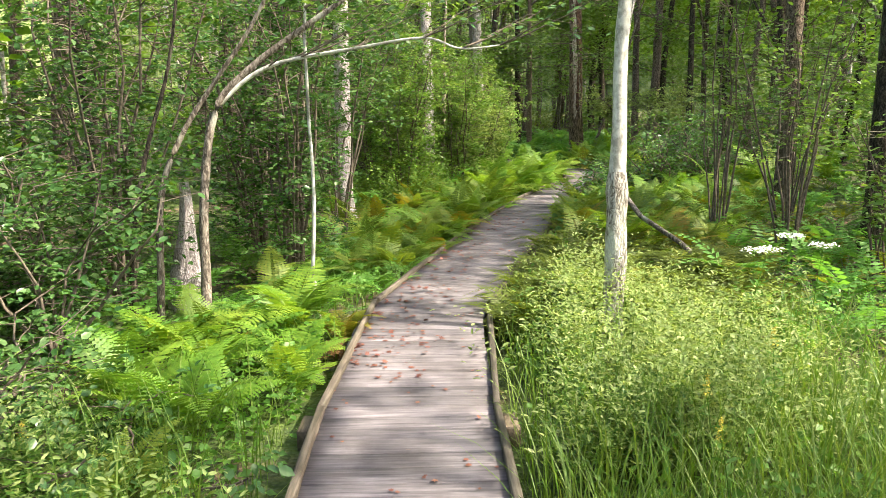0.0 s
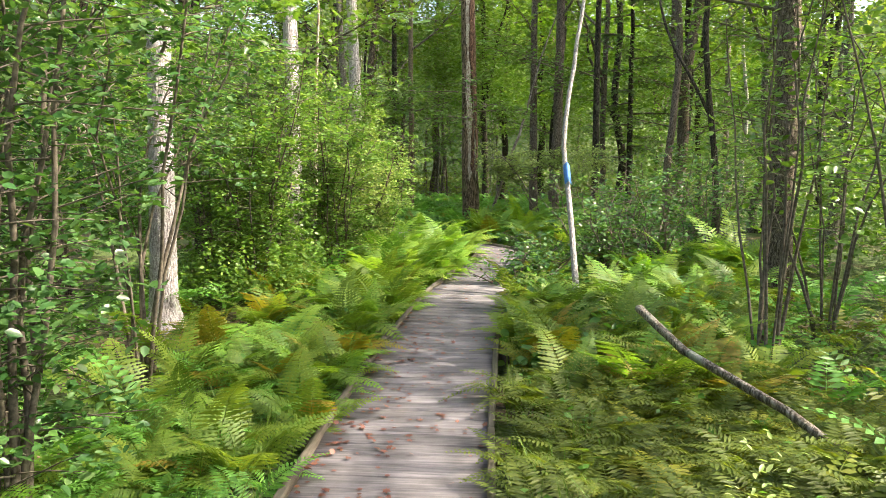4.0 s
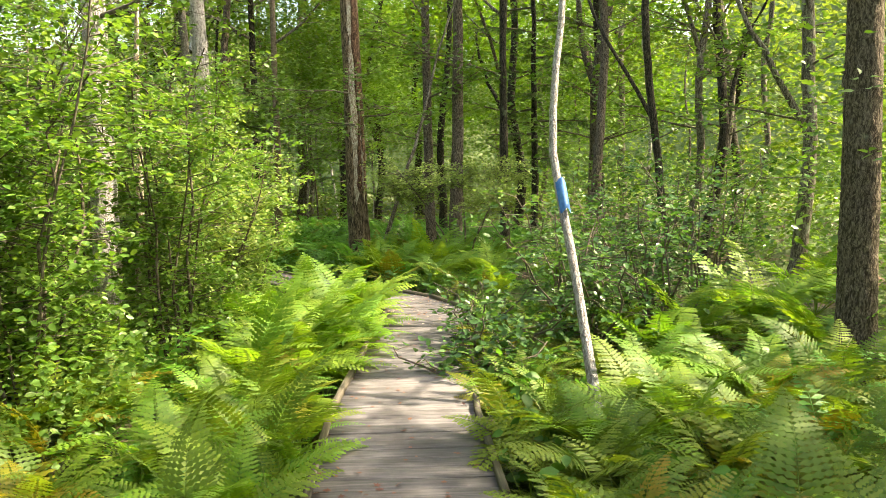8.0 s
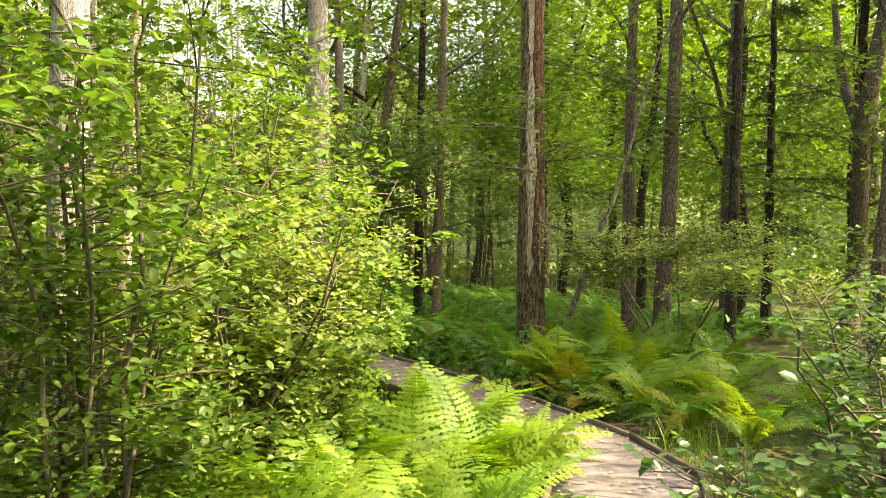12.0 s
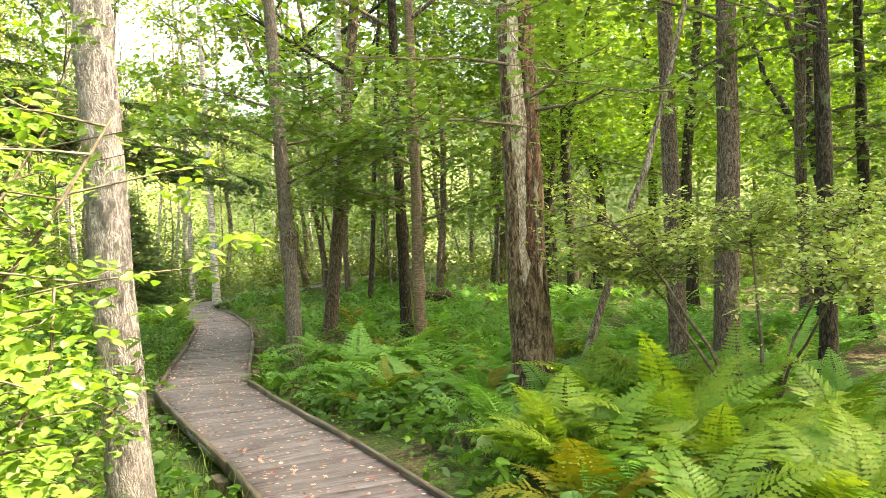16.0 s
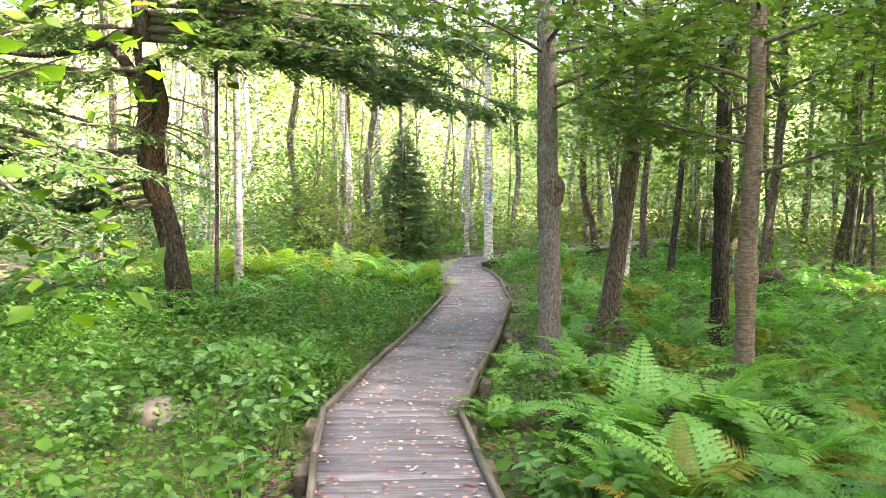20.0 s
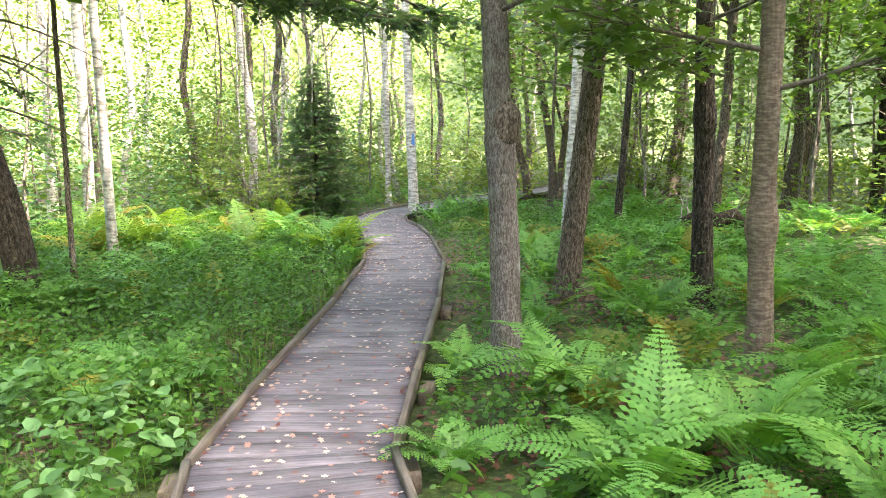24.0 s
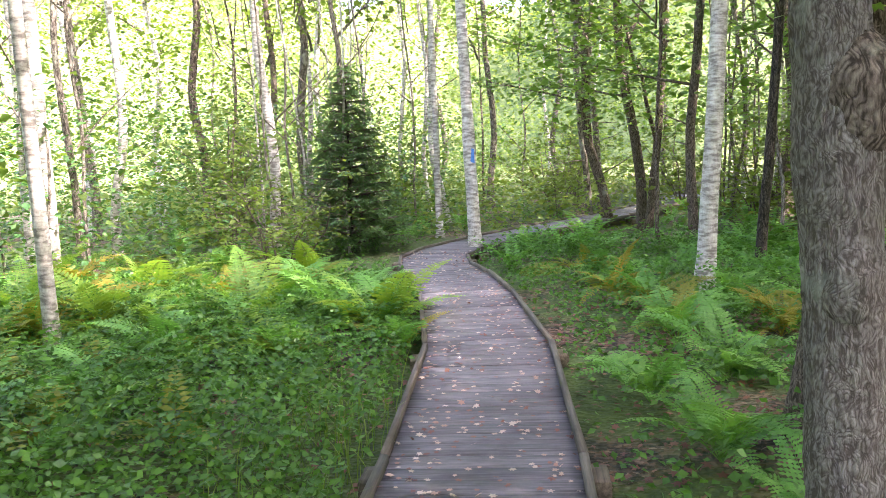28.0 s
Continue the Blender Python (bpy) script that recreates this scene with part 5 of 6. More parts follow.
GF = np.random.default_rng(900)
SET_FERNS = [(-0.5, 28.5, 0.8, "green"), (-0.95, 29.2, 0.9, "green"), (0.3, 29.0, 0.9, "green"), (-1.1, 30.9, 1.0, "green"), (-0.3, 31.4, 1.0, "green"), (0.6, 30.8, 1.0, "green"), (-1.9, 32.6, 1.0, "yellow"), (-1.3, 33.0, 1.0, "green"), (-0.2, 33.2, 1.1, "green"), (-2.6, 34.3, 1.0, "green"), (-2.0, 35.2, 1.0, "green"), (-0.8, 32.1, 0.9, "yellow"), (2.28, 18.4, 1.5, "light"), (2.12, 17.2, 1.5, "light"), (2.36, 19.2, 1.4, "light"), (2.05, 18.6, 1.5, "light"), (1.5, 16.9, 1.3, "light"), (1.4, 17.6, 1.3, "light"), (1.35, 16.1, 1.2, "light"), (1.3, 18.3, 1.2, "light"), (-0.75, 27.4, 0.8, "green"), (2.0, 16.3, 1.25, "light"), (1.9, 17.1, 1.4, "light"), (2.1, 17.6, 1.35, "light"), (2.2, 18.2, 1.35, "light"), (1.75, 18.0, 1.4, "light"), (2.3, 18.9, 1.2, "light"), (1.7, 16.6, 1.2, "light"), (0.95, 6.3, 1.0, "light"), (0.45, 6.5, 1.1, "light"), (1.3, 6.9, 0.8, "light"), (1.0, 5.5, 0.8, "green"), (0.1, 5.2, 0.9, "green"), (0.8, 8.1, 1.15, "light"), (0.66, 7.1, 1.1, "light"), (0.24, 7.35, 1.1, "light"), (1.15, 7.35, 0.95, "light"), (1.28, 8.0, 0.65, "yellow"), (1.33, 7.65, 0.4, "brown"), (1.1, 10.3, 1.0, "green"),
             (0.45, 13.9, 1.1, "yellow"), (1.35, 12.5, 1.0, "yellow"), (1.35, 10.9, 0.95, "green"), (0.77, 10.8, 1.05, "green"), (0.2, 11.1, 1.1, "green"), (2.9, 12.4, 1.15, "yellow"), (3.46, 11.4, 1.0, "yellow"), (3.93, 11.7, 1.1, "yellow"),
             (3.2, 13.8, 1.15, "green"), (0.2, 15.0, 1.2, "green"), (0.95, 14.5, 1.2, "light"), (1.5, 14.5, 1.15, "green"), (2.95, 14.4, 1.2, "green"), (3.4, 14.3, 1.3, "light"), (3.96, 14.5, 1.3, "light"), (5.7, 16.4, 1.25, "green"), (5.4, 15.1, 1.25, "green"),
             (1.25, 15.5, 1.15, "green"), (4.25, 13.6, 1.3, "green"), (3.1, 12.6, 1.1, "green"), (0.35, 12.6, 1.15, "yellow"), (4.7, 14.9, 1.25, "yellow"), (4.6, 16.0, 1.2, "green"), (4.0, 15.2, 1.2, "green"),
             (1.55, 19.2, 1.3, "light"), (1.95, 19.25, 1.25, "light"), (1.75, 18.7, 1.2, "light"), (1.2, 19.1, 1.0, "green"), (1.95, 17.8, 1.1, "light"), (3.6, 24.1, 1.25, "green"), (3.8, 22.3, 1.3, "light"), (3.85, 20.6, 1.25, "yellow"), (4.2, 20.2, 1.3, "light"), (3.5, 21.3, 1.2, "light"), (4.3, 21.6, 1.4, "light"), (4.7, 22.5, 1.4, "light"), (5.1, 21.0, 1.3, "light"), (4.9, 23.4, 1.3, "light"), (2.5, 23.2, 1.1, "green"), (5.6, 22.4, 1.3, "light"),
             (2.95, 22.3, 1.3, "light"), (3.1, 23.0, 1.3, "light"), (3.6, 22.8, 1.35, "light"), (4.4, 23.7, 1.2, "green"), (5.3, 24.5, 1.2, "green"), (2.85, 24.05, 1.1, "green"), (3.35, 24.7, 1.25, "green"), (3.9, 24.5, 1.25, "green"), (1.95, 28.9, 1.1, "green"), (3.2, 28.6, 1.1, "green"),
             (-0.05, 27.1, 1.05, "green"), (0.15, 27.35, 0.8, "yellow"), (1.3, 27.35, 1.25, "green"), (-2.45, 26.2, 0.95, "green"), (-0.62, 27.2, 0.7, "green"), (0.5, 28.4, 0.7, "yellow"), (0.45, 25.8, 0.9, "green"), (1.1, 26.6, 1.45, "green"), (1.9, 26.7, 1.35, "green"), (-2.9, 26.5, 0.9, "green"),
             (0.95, 27.2, 0.9, "green"), (0.0, 29.3, 0.9, "green"), (1.05, 29.9, 1.0, "green"), (-1.45, 30.1, 0.9, "green"), (-1.55, 31.7, 1.0, "green"), (-4.75, 32.1, 1.25, "green"), (-5.8, 32.5, 1.2, "yellow"), (-6.4, 32.3, 1.2, "yellow"), (-4.0, 31.3, 1.2, "green"), (-3.6, 30.9, 0.9, "green"),
             (-1.05, 34.7, 1.0, "green"), (0.3, 32.4, 1.2, "green"), (-3.9, 36.2, 0.9, "green"), (-4.3, 35.9, 0.9, "green"), (-3.0, 34.4, 1.0, "yellow"), (-2.3, 33.0, 1.0, "yellow"), (1.6, 25.4, 1.3, "green"), (2.3, 25.6, 1.3, "green"), (1.3, 24.5, 0.9, "green"), (1.75, 24.6, 1.1, "green")]
SET_FERNS += [(-0.28, 26.9, 1.0, "green"), (-0.14, 25.5, 0.75, "green"), (0.55, 24.95, 1.1, "green"), (0.85, 25.35, 1.2, "green"), (1.2, 25.9, 1.25, "green"), (1.65, 26.5, 1.25, "green"), (2.0, 25.6, 1.3, "green"), (1.55, 25.2, 1.3, "green"),
              (0.1, 26.75, 1.05, "green"), (-0.72, 26.95, 0.6, "green"), (1.2, 26.7, 1.2, "green"), (-2.3, 26.05, 0.95, "green"), (-2.65, 26.1, 1.0, "green"), (0.62, 25.5, 1.1, "green"), (2.1, 24.3, 1.15, "green"), (3.1, 24.1, 1.3, "light"), (3.75, 24.5, 1.3, "light"),
              (3.1, 22.8, 1.35, "light"), (4.25, 23.7, 1.3, "light"), (3.55, 22.7, 1.4, "light"), (2.85, 22.5, 1.2, "light"), (5.1, 25.6, 1.3, "green"), (1.05, 26.4, 1.1, "green"), (2.6, 25.0, 1.2, "green"), (3.0, 21.8, 1.2, "yellow")]
SET_FERNS += [(-6.66, 29.9, 1.2, "yellow"), (-6.9, 30.7, 1.3, "yellow"), (-6.3, 30.4, 1.3, "light"), (-7.5, 30.4, 1.3, "light"), (-5.3, 30.1, 1.2, "green"), (-5.4, 31.2, 1.4, "light"), (-5.35, 31.9, 1.4, "green"), (-4.55, 31.5, 1.3, "green"),
              (-4.0, 31.3, 1.3, "light"), (-4.4, 30.4, 1.1, "green"), (-6.3, 31.9, 1.4, "yellow"), (-8.3, 31.7, 1.4, "yellow"), (-7.3, 31.8, 1.4, "light"), (-5.0, 29.2, 1.0, "green"), (-3.9, 32.3, 1.2, "green"), (-5.9, 33.0, 1.4, "light")]
SET_FERNS = [q for q in SET_FERNS if not (23.8 < q[1] < 28.3 and -0.95 < q[0] < 2.2)]
SET_FERNS += [(0.16, 26.75, 1.3, "fresh"), (-0.72, 27.2, 0.8, "fresh"), (-0.16, 25.72, 0.75, "fresh"), (0.77, 25.6, 1.3, "fresh"), (1.19, 26.1, 1.4, "fresh"), (1.65, 26.9, 1.3, "fresh"), (1.45, 28.15, 0.9, "fresh"), (1.95, 27.8, 1.2, "green"), (0.3, 26.55, 0.7, "yellow"), (0.42, 25.95, 0.5, "green"),
              (1.75, 25.6, 1.3, "fresh"), (1.45, 24.7, 1.2, "fresh"), (2.15, 26.3, 1.2, "green"), (2.2, 24.6, 1.2, "green"), (0.95, 24.9, 0.9, "fresh"), (0.62, 28.6, 0.55, "green"), (2.4, 27.1, 1.1, "green"), (-0.3, 25.2, 0.45, "green")]
SET_FERNS += [(4.1, 15.39, 1.2, "light"), (4.62, 15.46, 1.38, "light"), (4.81, 15.09, 1.32, "light"), (6.05, 16.29, 1.44, "light"), (6.03, 17.3, 1.44, "light"), (5.17, 16.93, 1.2, "light"), (7.38, 18.24, 1.44, "light")]
for x, y, s, tone in SET_FERNS:
    if path_gap([(x, y)])[0] < 0.5:
        continue
    fern(x, y, s, tone, GF, int(GF.integers(10, 14)))


def scatter(count, g, y0, y1, d0, d1, side):
    """Points beside the walk, between y0 and y1 along it, d0 to d1 away from its middle."""
    few = DENSE[(DENSE[:, 1] > y0) & (DENSE[:, 1] < y1)]
    i = g.integers(1, len(few) - 1, count)
    t = few[np.clip(i + 1, 0, len(few) - 1)] - few[i - 1]
    t /= np.linalg.norm(t, axis=1)[:, None]
    nrm = np.column_stack([t[:, 1], -t[:, 0]]) * side
    p = few[i] + nrm * (d0 + (d1 - d0) * g.uniform(0, 1, count) ** 0.9)[:, None]
    return p[path_gap(p) > 0.55]


ZONES = [(7.5, 13.0, 0.9, 2.0, -1, 14, 0.12), (11.3, 15.0, 0.75, 2.6, 1, 40, 0.35), (13.0, 20.0, 0.7, 2.0, -1, 34, 0.2), (13.0, 18.5, 0.75, 2.6, 1, 16, 0.2), (19.5, 25.5, 1.0, 3.4, 1, 16, 0.25), (12.0, 18.6, 0.62, 0.85, 1, 14, 0.25), (11.5, 17.0, 0.62, 0.85, -1, 12, 0.25),
         ]
for y0, y1, d0, d1, sd, n, yel in ZONES:
    for x, y in scatter(n, GF, y0, y1, d0, d1, sd):
        r = GF.uniform()
        fern(float(x), float(y), float(GF.uniform(0.85, 1.25)), "yellow" if r < yel else ("brown" if r > 0.99 else ("light" if r > 0.8 else "green")), GF, int(GF.integers(6, 9)), far=y > 20)


def fern_bed(name, label, pts, g, mat, size=1.0, pool=None):
    pool = pool or CHEAP_V
    vs, q, t, n = [], [], [], 0
    z = ground_z(pts[:, 0], pts[:, 1])
    for (x, y), z0 in zip(pts, z):
        a0 = g.uniform(0, 6.3)
        k = int(g.integers(4, 6))
        for j in range(k):
            v, (fq, ft) = pool[int(g.integers(3))]
            a = a0 + j * 6.283 / k + g.normal(0, 0.25)
            s = size * g.uniform(0.6, 1.1)
            ca, sa = math.cos(a) * s, math.sin(a) * s
            w = np.column_stack([v[:, 0] * ca - v[:, 1] * sa + x, v[:, 0] * sa + v[:, 1] * ca + y, v[:, 2] * s * g.uniform(0.75, 1.15) + z0])
            vs.append(w)
            q.append(fq + n)
            t.append(ft + n)
            n += len(w)
    tagged(new(name, mesh(name, np.concatenate(vs), [np.concatenate(q), np.concatenate(t)], mat)), label, "ferns", kind="stuff")


beds = [scatter(n, GF, *z) for n, z in ((90, (7.0, 20.0, 2.2, 6.0, 1)), (30, (7.0, 20, 1.6, 3.0, -1)), (170, (22.0, 38.0, 3.2, 8.0, 1)), (110, (27.0, 40.0, 1.6, 7.0, -1)), (50, (34, 44, 0.8, 5, 1)), (70, (25, 31, 3.5, 7, 1)), (90, (20, 34, 6.5, 13, 1)))]
fern_bed("fern_bed", "carpet of green ferns under the trees", np.concatenate(beds), GF, M_FERN, 1.0)
fern_bed("yellowing_fern_bed", "yellowing ferns scattered through the green ones", np.concatenate([scatter(36, GF, 27, 36, 1.5, 6, -1), scatter(30, GF, 8, 19, 1.2, 4.5, 1), scatter(20, GF, 20, 34, 2, 7, 1)]), GF, M_FERN_Y, 0.9)


fern_bed("fern_bed", "short olive-green ferns crowding the sunny edge of the walk", np.concatenate([scatter(330, GF, 7.9, 12.0, 0.6, 2.6, 1), scatter(60, GF, 12, 18, 0.6, 1.4, 1)]), GF, M_FERN_H, 0.78, FINE_V)
fern_bed("fern_bed", "knee-high green ferns in the shaded wood", np.concatenate([scatter(60, GF, 27.5, 34.0, 1.6, 5.0, 1), scatter(50, GF, 27.5, 35.0, 1.3, 5.0, -1)]), GF, M_FERN, 0.85, FINE_V)
fern_bed("fern_bed", "sunlit olive ferns under the bushes", scatter(70, GF, 13.0, 19.0, 1.0, 3.8, 1), GF, M_FERN_O, 0.8, FINE_V)
fern_bed("yellowing_fern_bed", "small ferns turning yellow-orange in the sun", scatter(60, GF, 8.4, 11.8, 0.7, 2.8, 1), GF, M_FERN_Y, 0.7, FINE_V)
fern_bed("fern_bed", "upright fresh green ferns at the thicket's foot", np.concatenate([scatter(110, GF, 7.9, 13.5, 0.6, 1.7, -1), scatter(70, GF, 13.5, 19, 0.6, 1.5, -1)]), GF, M_FERN, 0.66, FINE_V)
fern_bed("fern_bed", "yellow-green upright ferns in the open wood", scatter(95, GF, 29, 35.5, 1.1, 5.5, -1), GF, M_FERN_L, 0.95, FINE_V)


# ------------------------------------------------------------------ low plants
def herbs(name, label, pts, g, mat, height, per_plant, size, shape=OVATE, faces=OVATE_F):
    k = len(pts)
    z = ground_z(pts[:, 0], pts[:, 1])
    h = height * g.uniform(0.35, 1.2, k)
    lean = g.normal(0, 0.18, (k, 2))
    u = g.uniform(0.2, 1.05, (k, per_plant))
    px = pts[:, 0:1] + lean[:, 0:1] * h[:, None] * u + g.normal(0, 0.035, (k, per_plant))
    py = pts[:, 1:2] + lean[:, 1:2] * h[:, None] * u + g.normal(0, 0.035, (k, per_plant))
    pz = z[:, None] + h[:, None] * u
    pos = np.stack([px, py, pz], -1).reshape(-1, 3)
    v, f = leaves(pos, size, shape, faces, g, 0.75, 0.1)
    tagged(new(name, mesh(name, v, f, mat)), label, "plants", kind="stuff")


def weeds(name, label, pts, g, mat, height, per_plant, size):
    """Upright leafy stalks with narrow leaves, bushier towards the top."""
    k = len(pts)
    h = height * g.uniform(0.6, 1.2, k)
    lean = g.normal(0, 0.2, (k, 2))
    u = g.uniform(0.15, 1.0, (k, per_plant)) ** 0.7
    wide = 0.012 + 0.05 * u * (1.08 - u) * 3
    off = g.normal(0, 1, (k, per_plant, 2)) * wide[..., None]
    xy = pts[:, None] + lean[:, None] * (h[:, None] * u**1.5)[..., None] + off
    pos = np.concatenate([xy, (ground_z(pts[:, 0], pts[:, 1])[:, None] + h[:, None] * u)[..., None]], -1).reshape(-1, 3)
    way = np.arctan2(off[..., 1], off[..., 0]).ravel()
    big = (size * (1.15 - 0.6 * u)).ravel()
    v, f = leaves(pos, big, OVATE * [0.62, 1, 1], OVATE_F, g, 0.3, -0.35, way)
    tagged(new(name, mesh(name, v, f, mat)), label, "plants", kind="stuff")


GH = np.random.default_rng(950)
herbs("herb_layer", "dense low green herbs on the forest floor", np.concatenate([scatter(n, GH, *z) for n, z in ((1700, (4, 8, 0.6, 4.5, -1)), (700, (3, 9, 0.65, 3.2, 1)), (1300, (7, 21, 0.6, 5, -1)), (700, (8, 19, 0.6, 4, 1)), (350, (20, 27, 0.62, 2.0, 1)), (800, (20, 25, 0.6, 2.5, -1)))]), GH, M_HERB, 0.28, 9, 0.05, DIAMOND, DIAMOND_F)
herbs("forest_floor_herbs", "small leafy plants and seedlings on the shaded floor", np.concatenate([scatter(n, GH, *z) for n, z in ((5400, (25, 34, 0.62, 4.8, -1)), (500, (25, 30, 0.6, 4, 1)), (1500, (30, 36, 0.6, 5, 1)), (800, (34, 44, 0.6, 7, -1)))]), GH, M_HERB, 0.42, 11, 0.05, DIAMOND, DIAMOND_F)
herbs("undergrowth", "leafy green undergrowth below the large shrubs", np.concatenate([scatter(420, GH, 14.0, 18.5, 1.5, 3.4, -1)]), GH, M_LEAFY, 0.75, 34, 0.05)
clumps = np.concatenate([scatter(22, GH, 5.5, 8.5, 0.75, 2.0, 1), scatter(3, GH, 4.6, 6.0, 0.7, 1.6, -1)])
for tall, tone in ((0.4, M_LEAFY), (0.55, M_PALE), (0.72, M_PALE)):
    mine = clumps[GH.uniform(0, 1, len(clumps)) < 0.5]
    pts = np.repeat(mine, 17, 0) + GH.normal(0, 0.13, (17 * len(mine), 2))
    weeds("bright_herbs", "pale sunlit leafy weeds in loose clumps beside the boardwalk", pts[path_gap(pts) > 0.6], GH, tone, tall, 44, 0.05)
herbs("broad_leaf_herbs", "broad-leaved green plants along the walk edge", np.concatenate([scatter(n, GH, *z) for n, z in ((110, (20.5, 25, 0.65, 1.4, 1)), (160, (21, 26.5, 0.65, 2.6, -1)), (120, (12, 19, 0.6, 1.5, 1)))]), GH, M_HERB, 0.36, 8, 0.10)


def grass(name, label, pts, g, mat, h0, h1):
    k = len(pts)
    z = ground_z(pts[:, 0], pts[:, 1])
    h = g.uniform(h0, h1, k)
    a = g.uniform(0, 6.3, k)
    bend = g.uniform(0.15, 0.75, k)
    d = np.column_stack([np.cos(a), np.sin(a)])
    sd = np.column_stack([-d[:, 1], d[:, 0]])
    w = g.uniform(0.0018, 0.0042, k)
    rows = []
    for u, ws in ((0, 1.0), (0.4, 0.9), (0.75, 0.6), (1.0, 0.05)):
        c = np.column_stack([pts + d * (bend * h * u**1.8)[:, None], z + h * (u - 0.35 * bend * u**2.2)])
        for sg in (-1, 1):
            rows.append(np.column_stack([c[:, :2] + sd * (sg * w * ws)[:, None], c[:, 2]]))
    v = np.stack(rows, 1).reshape(-1, 3)
    f0 = np.array([[0, 1, 3, 2], [2, 3, 5, 4], [4, 5, 7, 6]])
    f = ((np.arange(k) * 8)[:, None, None] + f0[None]).reshape(-1, 4)
    tagged(new(name, mesh(name, v, f, mat)), label, "grass", kind="stuff")


grass("tall_grass", "tall sunlit meadow grass beside the boardwalk", np.concatenate([scatter(7500, GH, 2.5, 6.6, 1.2, 3.8, 1), scatter(1500, GH, 2.5, 6.6, 0.55, 1.3, 1), scatter(1300, GH, 3, 6.6, 0.6, 3.0, -1), scatter(500, GH, 6.5, 8.0, 0.6, 2.8, 1)]), GH, M_GRASS, 0.3, 0.75)
grass("edge_grass", "grass blades along the boardwalk edge", np.concatenate([scatter(2000, GH, 7.5, 20, 0.55, 1.1, 1), scatter(2200, GH, 7.5, 30, 0.55, 1.3, -1)]), GH, M_GRASS, 0.15, 0.45)


# broad-leaved plants beside the shaded walk
def broad_plant(x, y, h, size, seed):
    g = np.random.default_rng(seed)
    t = thing("broad_leaf_plant", pose(x, y, float(ground_z([x], [y])[0])), "leafy plant with broad pale green leaves on a thin stalk", "plant", "broad-leaved plants")
    for s in range(int(g.integers(2, 5))):
        u = np.linspace(0, 1, 6)
        p = np.column_stack([0.3 * h * g.normal() * u**1.6 + g.normal(0, 0.04), 0.3 * h * g.normal() * u**1.6 + g.normal(0, 0.04), h * g.uniform(0.7, 1.15) * u])
        v, f = tube(p, np.linspace(0.005, 0.002, 6), 4)
        stalk = part("stalk", mesh("stalk", v, f, M_HERB, True), t)
        q = np.repeat(np.linspace(0.35, 1.0, 5), 3)
        pos = np.column_stack([np.interp(q, u, p[:, k]) for k in range(3)]) + g.normal(0, 0.012, (15, 3))
        v, f = leaves(pos, size, OVATE, OVATE_F, g, 0.25, 0.15)
        part("foliage", mesh("foliage", v, f, M_BROAD), stalk)


for k, (x, y, h, s) in enumerate([(-2.5, 25.2, 0.4, 0.13), (-2.85, 24.7, 0.45, 0.14), (-1.75, 24.9, 0.35, 0.12), (-2.0, 25.6, 0.35, 0.12), (-1.5, 25.4, 0.3, 0.11), (-1.35, 24.6, 0.4, 0.12), (-0.25, 24.6, 0.35, 0.11), (-0.9, 23.9, 0.3, 0.11), (-2.3, 24.1, 0.4, 0.13),
                                  (1.7, 24.8, 0.4, 0.13), (1.25, 24.1, 0.35, 0.12), (2.75, 25.6, 0.45, 0.14), (2.3, 23.6, 0.4, 0.13), (1.9, 23.9, 0.35, 0.12), (2.65, 22.9, 0.4, 0.13), (0.7, 24.7, 0.3, 0.11), (2.9, 21.4, 0.35, 0.12)]):
    if path_gap([(x, y)])[0] > 0.62:
        broad_plant(x, y, h, s * 0.85, 2100 + k)


# flowering plants in the meadow corner
def flower(x, y, h, label, blossom, kind, seed):
    g = np.random.default_rng(seed)
    z = float(ground_z([x], [y])[0])
    t = thing("wildflower", pose(x, y, z), label, "flower")
    n = 7
    u = np.linspace(0, 1, n)
    p = np.column_stack([0.12 * h * g.normal() * u**2, 0.12 * h * g.normal() * u**2, h * u])
    v, f = tube(p, np.linspace(0.004, 0.002, n), 4)
    part("stalk", mesh("stalk", v, f, M_HERB, True), t)
    k = int(h * 34)
    lv = np.repeat(np.linspace(0.15, 0.9, k // 2), 2)[:k]
    pos = np.column_stack([np.interp(lv, u, p[:, 0]), np.interp(lv, u, p[:, 1]), h * lv])
    v, f = leaves(pos, 0.10 - 0.04 * lv[: len(pos)], OVATE * [0.55, 1, 1], OVATE_F, g, 0.2, 0.05)
    part("foliage", mesh("foliage", v, f, M_HERB), t)
    if kind == "umbel":
        a, r = g.uniform(0, 6.3, 90), 0.085 * np.sqrt(g.uniform(0, 1, 90))
        c = np.column_stack([p[-1, 0] + r * np.cos(a), p[-1, 1] + r * np.sin(a), h + 0.02 - 1.2 * r**2 + g.normal(0, 0.004, 90)])
        v, f = leaves(c, 0.022, DIAMOND, DIAMOND_F, g, 0.3)
    else:
        w = g.uniform(0, 1, 80)
        c = p[-1] + np.column_stack([g.normal(0, 0.011, 80) * (1.2 - w), g.normal(0, 0.011, 80) * (1.2 - w), 0.10 * w - 0.02])
        v, f = leaves(c, 0.010, DIAMOND, DIAMOND_F, g, 0.6)
    part("blossom", mesh("blossom", v, f, blossom), t)


